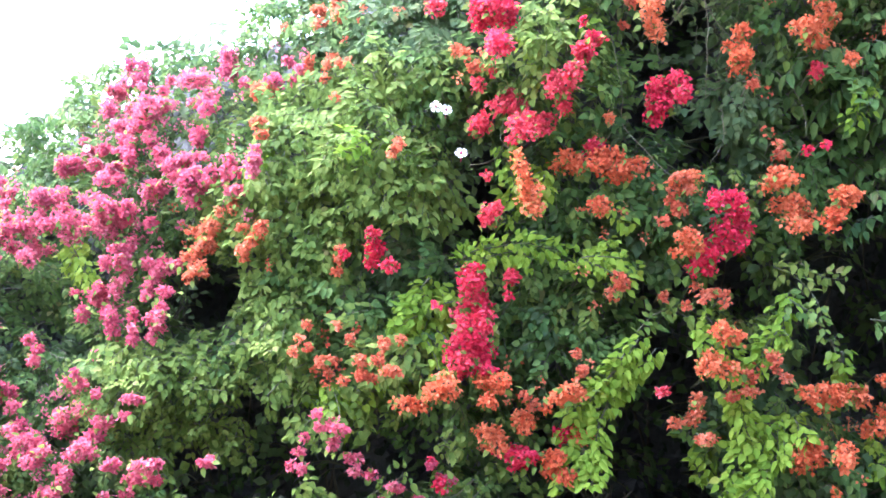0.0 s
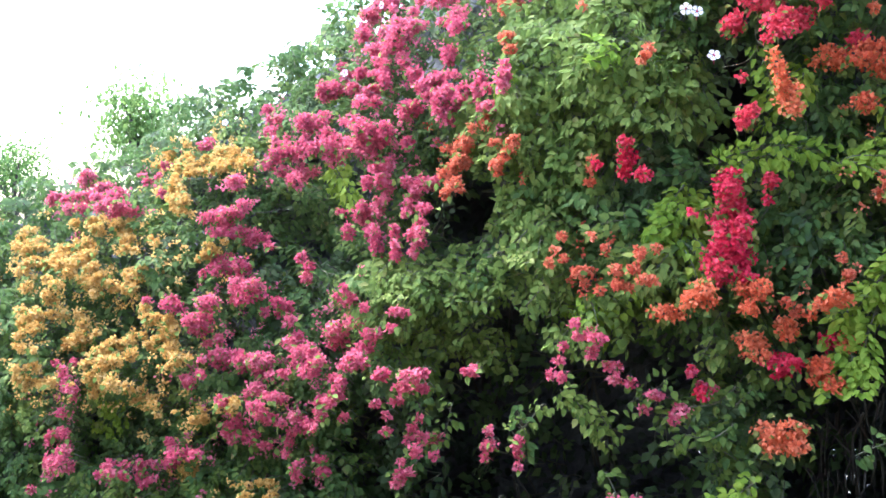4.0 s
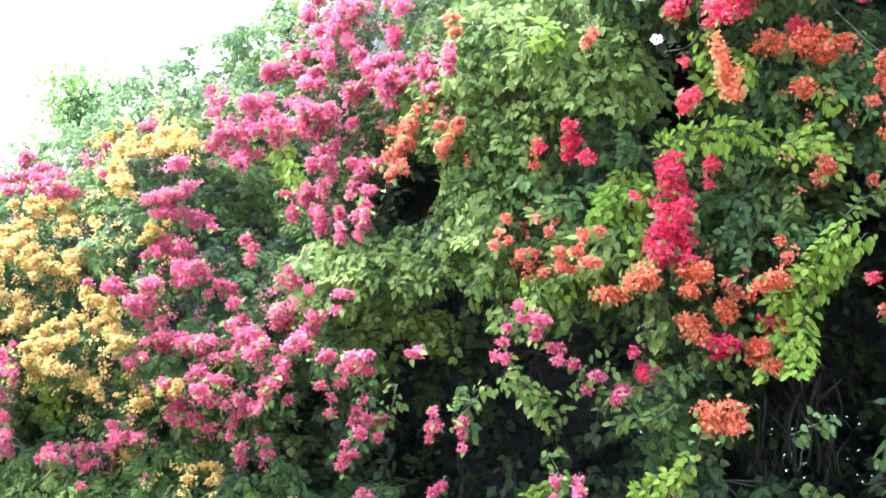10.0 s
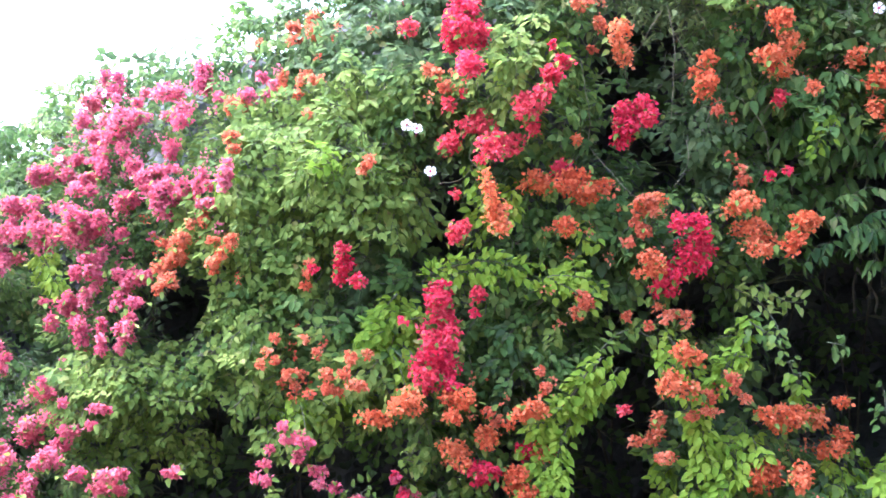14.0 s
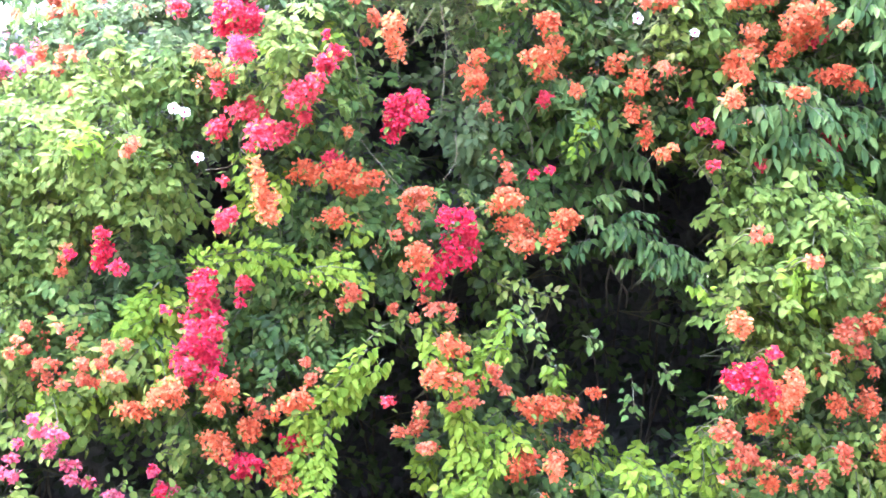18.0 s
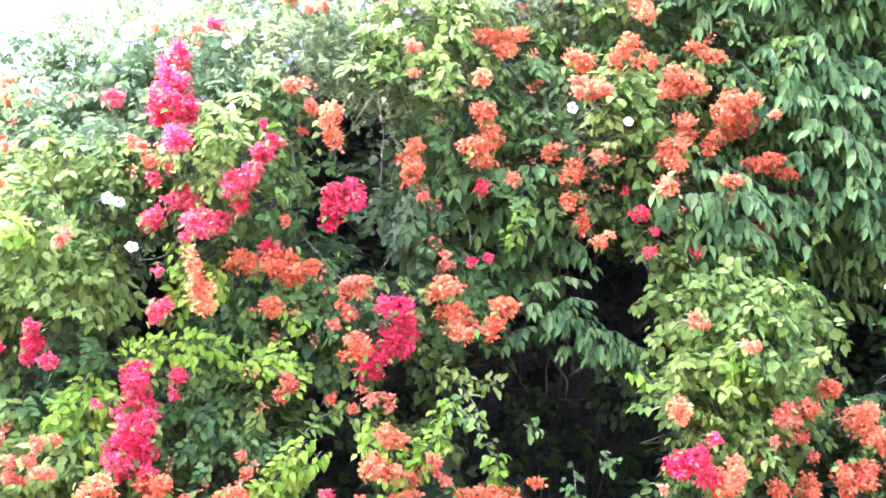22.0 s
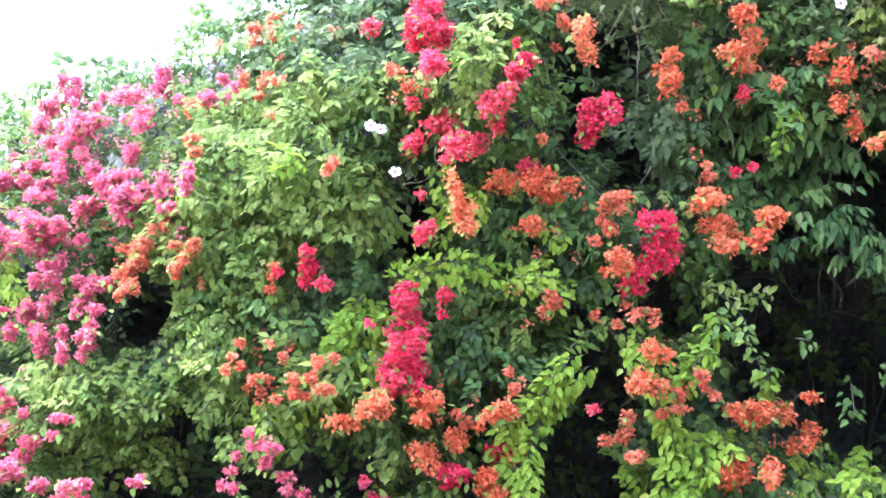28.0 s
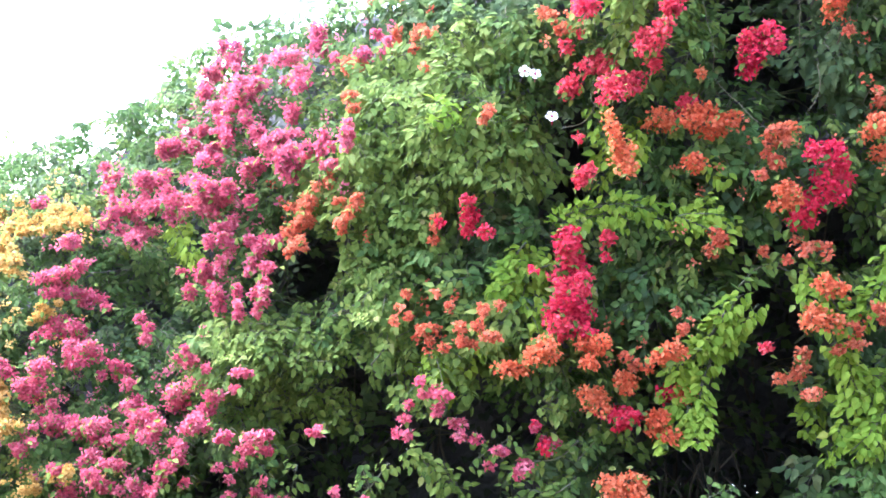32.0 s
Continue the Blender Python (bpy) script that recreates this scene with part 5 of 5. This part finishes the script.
for colour, rows in blooms + loose:
    takers = [p for p in plants if colour in p[2]]
    for x, z, w, h in rows:
        owner = nearest(takers, x)
        y = front_y(x, z) - (0.25 if x < 2.2 else 0.30) + g.uniform(-0.03, 0.05)
        y += 0.16 if colour == "red" and x > 2.3 else 0.0
        k = y / face_y(x)
        xx, zz = x * k, EYE + (z - EYE) * k
        size = 0.0205 if x > -1.8 else 0.018
        me = cluster_mesh(colour, max(k * FULL[colour] * w, 0.045), max(k * FULL[colour] * h, 0.04), g, size)
        part("bloom", me, owner, LABELS[colour], Matrix.Translation(Vector((xx, y, zz)) - owner.location))


def faded_blooms(colour, material, label, per, reach):
    """Small faded heads scattered between the full clusters of one colour, a part for each plant."""
    g = np.random.default_rng(23 + len(colour))
    rows = [r for c, some in FLOWERS if c == colour for r in some]
    takers = [p for p in plants if colour in p[2]]
    for owner, x0, colours in takers:
        v, f, t, n = [], [], [], 0
        for px, pz, w, h in (r for r in rows if nearest(takers, r[0]) is owner):
            for _ in range(per):
                x, z = px + g.normal(0, reach) * w, pz + g.normal(0, reach) * h
                if z > top_z(x) - 0.05 or z < 0.2 or strength(HOLLOW, x, z, 1.2) > 0.2 or strength(LIGHT, x, z) > 0.4:
                    continue
                y = front_y(x, z) - 0.16 + g.uniform(-0.05, 0.08)
                k = y / face_y(x)
                c = np.array([x * k, y, EYE + (z - EYE) * k]) - np.array(owner.location)
                m = int(g.integers(7, 18))
                d = unit(g.normal(0, 1, (m, 3)) + [0, -0.4, 0.1])
                length = 0.019 * g.uniform(0.7, 1.2, m)
                bv, bf = blades(c + d * g.uniform(0.008, 0.030, (m, 1)), np.cross(d, unit(g.normal(0, 1, (m, 3)))) + 0.5 * d, d + g.normal(0, 0.5, (m, 3)), length, length * 0.8, (BRACT_V, BRACT_F))
                v.append(bv)
                t.append(np.clip(g.random(m) * 0.5 + 0.25 * g.random(), 0, 1).repeat(4))
                f += [tuple(i + n for i in q) for q in bf]
                n += len(bv)
        if v:
            me = mesh_of("faded_bloom", [(np.concatenate(v), f, 0)], [material])
            me.attributes.new("tone", "FLOAT", "POINT").data.foreach_set("value", np.concatenate(t).astype(np.float32))
            tagged(part("faded_bloom", me, owner, label), kind="stuff")


faded_blooms("pink", FADED, "small faded pink heads between the clusters", 6, 0.75)
faded_blooms("yellow", BRACT["yellow"], "small yellow heads between the clusters", 10, 0.9)
faded_blooms("salmon", BRACT["salmon"], "small faded salmon heads between the clusters", 3, 0.8)
faded_blooms("orange", BRACT["salmon"], "small faded orange heads between the clusters", 2, 0.8)


def white_flower(x, z, d, g):
    """Five round white petals round a dark pink throat."""
    y = front_y(x, z) - 0.32
    k = y / face_y(x)
    five = np.arange(5) * 2 * math.pi / 5 + g.uniform(0, 1)
    ray = np.stack([np.cos(five), np.full(5, -0.25), np.sin(five)], -1)
    v, f = blades(ray * d * 0.08, ray, np.array([[0, -1.0, 0]]).repeat(5, 0) - ray * 0.2, d * 0.5, d * 0.52, (PETAL_V, PETAL_F))
    me = mesh_of("flower", [(v, f, 0)], [PETAL])
    m = Matrix.LocRotScale(Vector((x * k, y, EYE + (z - EYE) * k)) - bower.location, Euler((g.normal(-0.15, 0.25), 0, g.normal(0, 0.28))), None)
    flower = part("flower", me, bower, "white five-petalled flower with a dark pink throat", m)
    v, f = tube([(0, -0.012, 0), (0, 0.01, 0), (0, 0.05, -0.01)], [d * 0.075, d * 0.06, d * 0.04], 8)
    part("throat", mesh_of("throat", [(v, f, 0)], [THROAT]), flower, "dark pink throat")


for x, z, w, h in WHITE:
    white_flower(x, z, 0.72 * max(w, 0.055), g)


# ---- woody stems and loose vines ----
g = np.random.default_rng(31)
for owner, x0, _ in plants + creepers:
    for k in range(3):
        x1 = x0 + g.uniform(-0.45, 0.45)
        h = top_z(x1) * g.uniform(0.45, 0.75)
        p = [(x0 + g.uniform(-0.1, 0.1), face_y(x0) + 1.85, -0.05)]
        for q in (0.3, 0.6, 0.85, 1.0):
            p.append((x0 + (x1 - x0) * q + g.normal(0, 0.06), face_y(x0) + 1.85 - 0.60 * q * q + g.normal(0, 0.05), h * q))
        path = glide(p, 5) - np.array(owner.location)
        part("stem", mesh_of("stem", [(*tube(path, np.linspace(0.011, 0.003, len(path)), 7), 0)], [BARK]), owner)
for points in VINES:
    path = []
    for x, z in points:
        y = front_y(x, z) - (0.30 if x < -1.3 else 0.15)
        k = y / face_y(x)
        path.append((x * k, y, EYE + (z - EYE) * k))
    path = glide(path, 6)
    path += np.stack([np.array([noise.noise(Vector(q) + Vector((7.0 * i, 0, 0))) for q in path * 9.0]) for i in range(3)], -1)[:, :3] * 0.012
    owner = nearest(plants, points[0][0])
    part("vine", mesh_of("vine", [(*tube(path - np.array(owner.location), np.linspace(0.0018, 0.0010, len(path)), 5), 0)], [VINE if points[0][1] > 2.05 and points[0][0] > -1.3 else BARK]), owner, "bare looping vine stem")


# ---- trees far behind the hedge ----
def far_tree(x, y, height, spread, seed):
    g = np.random.default_rng(seed)
    tree = tagged(new("tree"), "leafy tree in the bright haze behind the hedge", "tree", "trees behind the hedge")
    tree.location = (x, y, 0)
    trunk = glide([(0, 0, -0.1), (0.1, 0, height * 0.2), (-0.1, 0.1, height * 0.45), (0.05, 0, height * 0.8)], 5)
    pieces = [(*tube(trunk, np.linspace(0.22, 0.05, len(trunk)), 8), 0)]
    tips = []
    for k in range(14):
        a, h0 = g.uniform(0, 6.28), g.uniform(0.3, 0.75) * height
        r = spread * g.uniform(0.5, 1.0)
        end = np.array([math.cos(a) * r, math.sin(a) * r, min(height, h0 + g.uniform(0.15, 0.4) * height)])
        limb = glide([(0, 0, h0), tuple(end * [0.5, 0.5, 1] - [0, 0, 0.1 * height]), tuple(end)], 4)
        pieces.append((*tube(limb, np.linspace(0.07, 0.015, len(limb)), 5), 0))
        tips.append(end)
    part("trunk", mesh_of("trunk", pieces, [BARK]), tree)
    tips = np.array(tips + [(0, 0, height * 0.9), (0.3, 0, height), (-0.4, 0.2, height * 0.95)])
    n = 2600
    base = tips[g.integers(len(tips), size=n)] + g.normal(0, 1, (n, 3)) * [0.42, 0.42, 0.34]
    v, f = blades(base, g.normal(0, 1, (n, 3)) + [0, 0, -0.5], g.normal(0, 0.5, (n, 3)) + [0, 0, 1.0], 0.15, 0.09)
    crown = mesh_of("crown", [(v, f, 0)], [LEAF["mid"]])
    crown.attributes.new("tone", "FLOAT", "POINT").data.foreach_set("value", g.random(n).repeat(6).astype(np.float32))
    tagged(part("crown", crown, tree), kind="stuff")


far_tree(-12.6, 25.0, 5.3, 0.5, 1)
far_tree(-21.0, 33.0, 5.0, 1.2, 2)


# ---- loose sprays that hang or reach out of the mass ----
def hanging_spray(points, kind, seed):
    """A long twig with leaves all along it, over a dark hollow."""
    g = np.random.default_rng(seed)
    path = []
    for x, z in points:
        y = face_y(x) + lean(x, z) - 0.14 - 0.5 * relief(x, z, 0.4, 0.0)
        k = y / face_y(x)
        path.append((x * k, y, EYE + (z - EYE) * k))
    path = glide(path, 7)
    owner = nearest(plants, points[0][0])
    path = path - np.array(owner.location)
    length = np.linalg.norm(np.diff(path, axis=0), axis=1).sum()
    n = max(12, int(length / (0.0044 if kind == "lime" else 0.007)))
    foot = g.integers(0, len(path), n)
    t = unit(np.gradient(path, axis=0))[foot]
    side = unit(np.cross(t, np.array([[0, -1.0, 0.2]]).repeat(n, 0)))
    alt = g.choice([-1.0, 1.0], n) * g.uniform(0.4, 1.2, n)
    base = path[foot] + side * (alt * 0.020)[:, None] + g.normal(0, 0.016, (n, 3))
    way = t * 0.4 + side * alt[:, None] + np.array([0, -0.2, -0.45]) + g.normal(0, 0.25, (n, 3))
    normal = np.array([[0, -0.65, 0.7]]).repeat(n, 0) + g.normal(0, 0.3, (n, 3))
    ll = (0.046 if kind == "lime" else 0.044) * g.uniform(0.65, 1.2, n)
    v, f = blades(base, way, normal, ll, ll * g.uniform(0.58, 0.76, n))
    me = sprig_mesh("hanging_spray", [sprig(path, np.linspace(0.0042, 0.0016, len(path)), [foot], [(v, f, 6, 0)])], [LEAF[kind], TWIG])
    part("hanging_spray", me, owner, "long leafy spray hanging free")


for i, (kind, points) in enumerate(SPRAYS):
    hanging_spray(points, kind, 700 + i)


# ---- low growth along the foot of the hedge ----
g = np.random.default_rng(41)
low = []
kinds = ["light", "lime", "mid", "dark"]
for i in range(600):
    x = g.uniform(-5.2, 3.2) if i < 470 else g.uniform(-5.2, -1.5)
    if (-1.5 < x < -0.55 or 0.45 < x < 1.3) and g.random() < 0.7:
        continue
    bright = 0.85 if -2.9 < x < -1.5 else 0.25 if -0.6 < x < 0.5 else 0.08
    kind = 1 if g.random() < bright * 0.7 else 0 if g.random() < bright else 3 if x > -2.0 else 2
    depth = g.uniform(0.0, 1.0)
    m = Matrix.LocRotScale(Vector((x, face_y(x) + 0.20 - (0.45 if i < 470 else 0.85) * depth, 0.03 + ((0.24 if -1.3 < x < 0.4 else 0.34) + 0.12 * wave(x, 0.0, 2.0, 5.0)) * g.uniform(0, 1) * (1 - 0.7 * depth))),
                           Euler((g.normal(-0.35, 0.3), g.normal(0, 0.6), g.normal(0, 0.6))), Vector((1, 1, 1)) * float(g.uniform(0.75, 1.05)))
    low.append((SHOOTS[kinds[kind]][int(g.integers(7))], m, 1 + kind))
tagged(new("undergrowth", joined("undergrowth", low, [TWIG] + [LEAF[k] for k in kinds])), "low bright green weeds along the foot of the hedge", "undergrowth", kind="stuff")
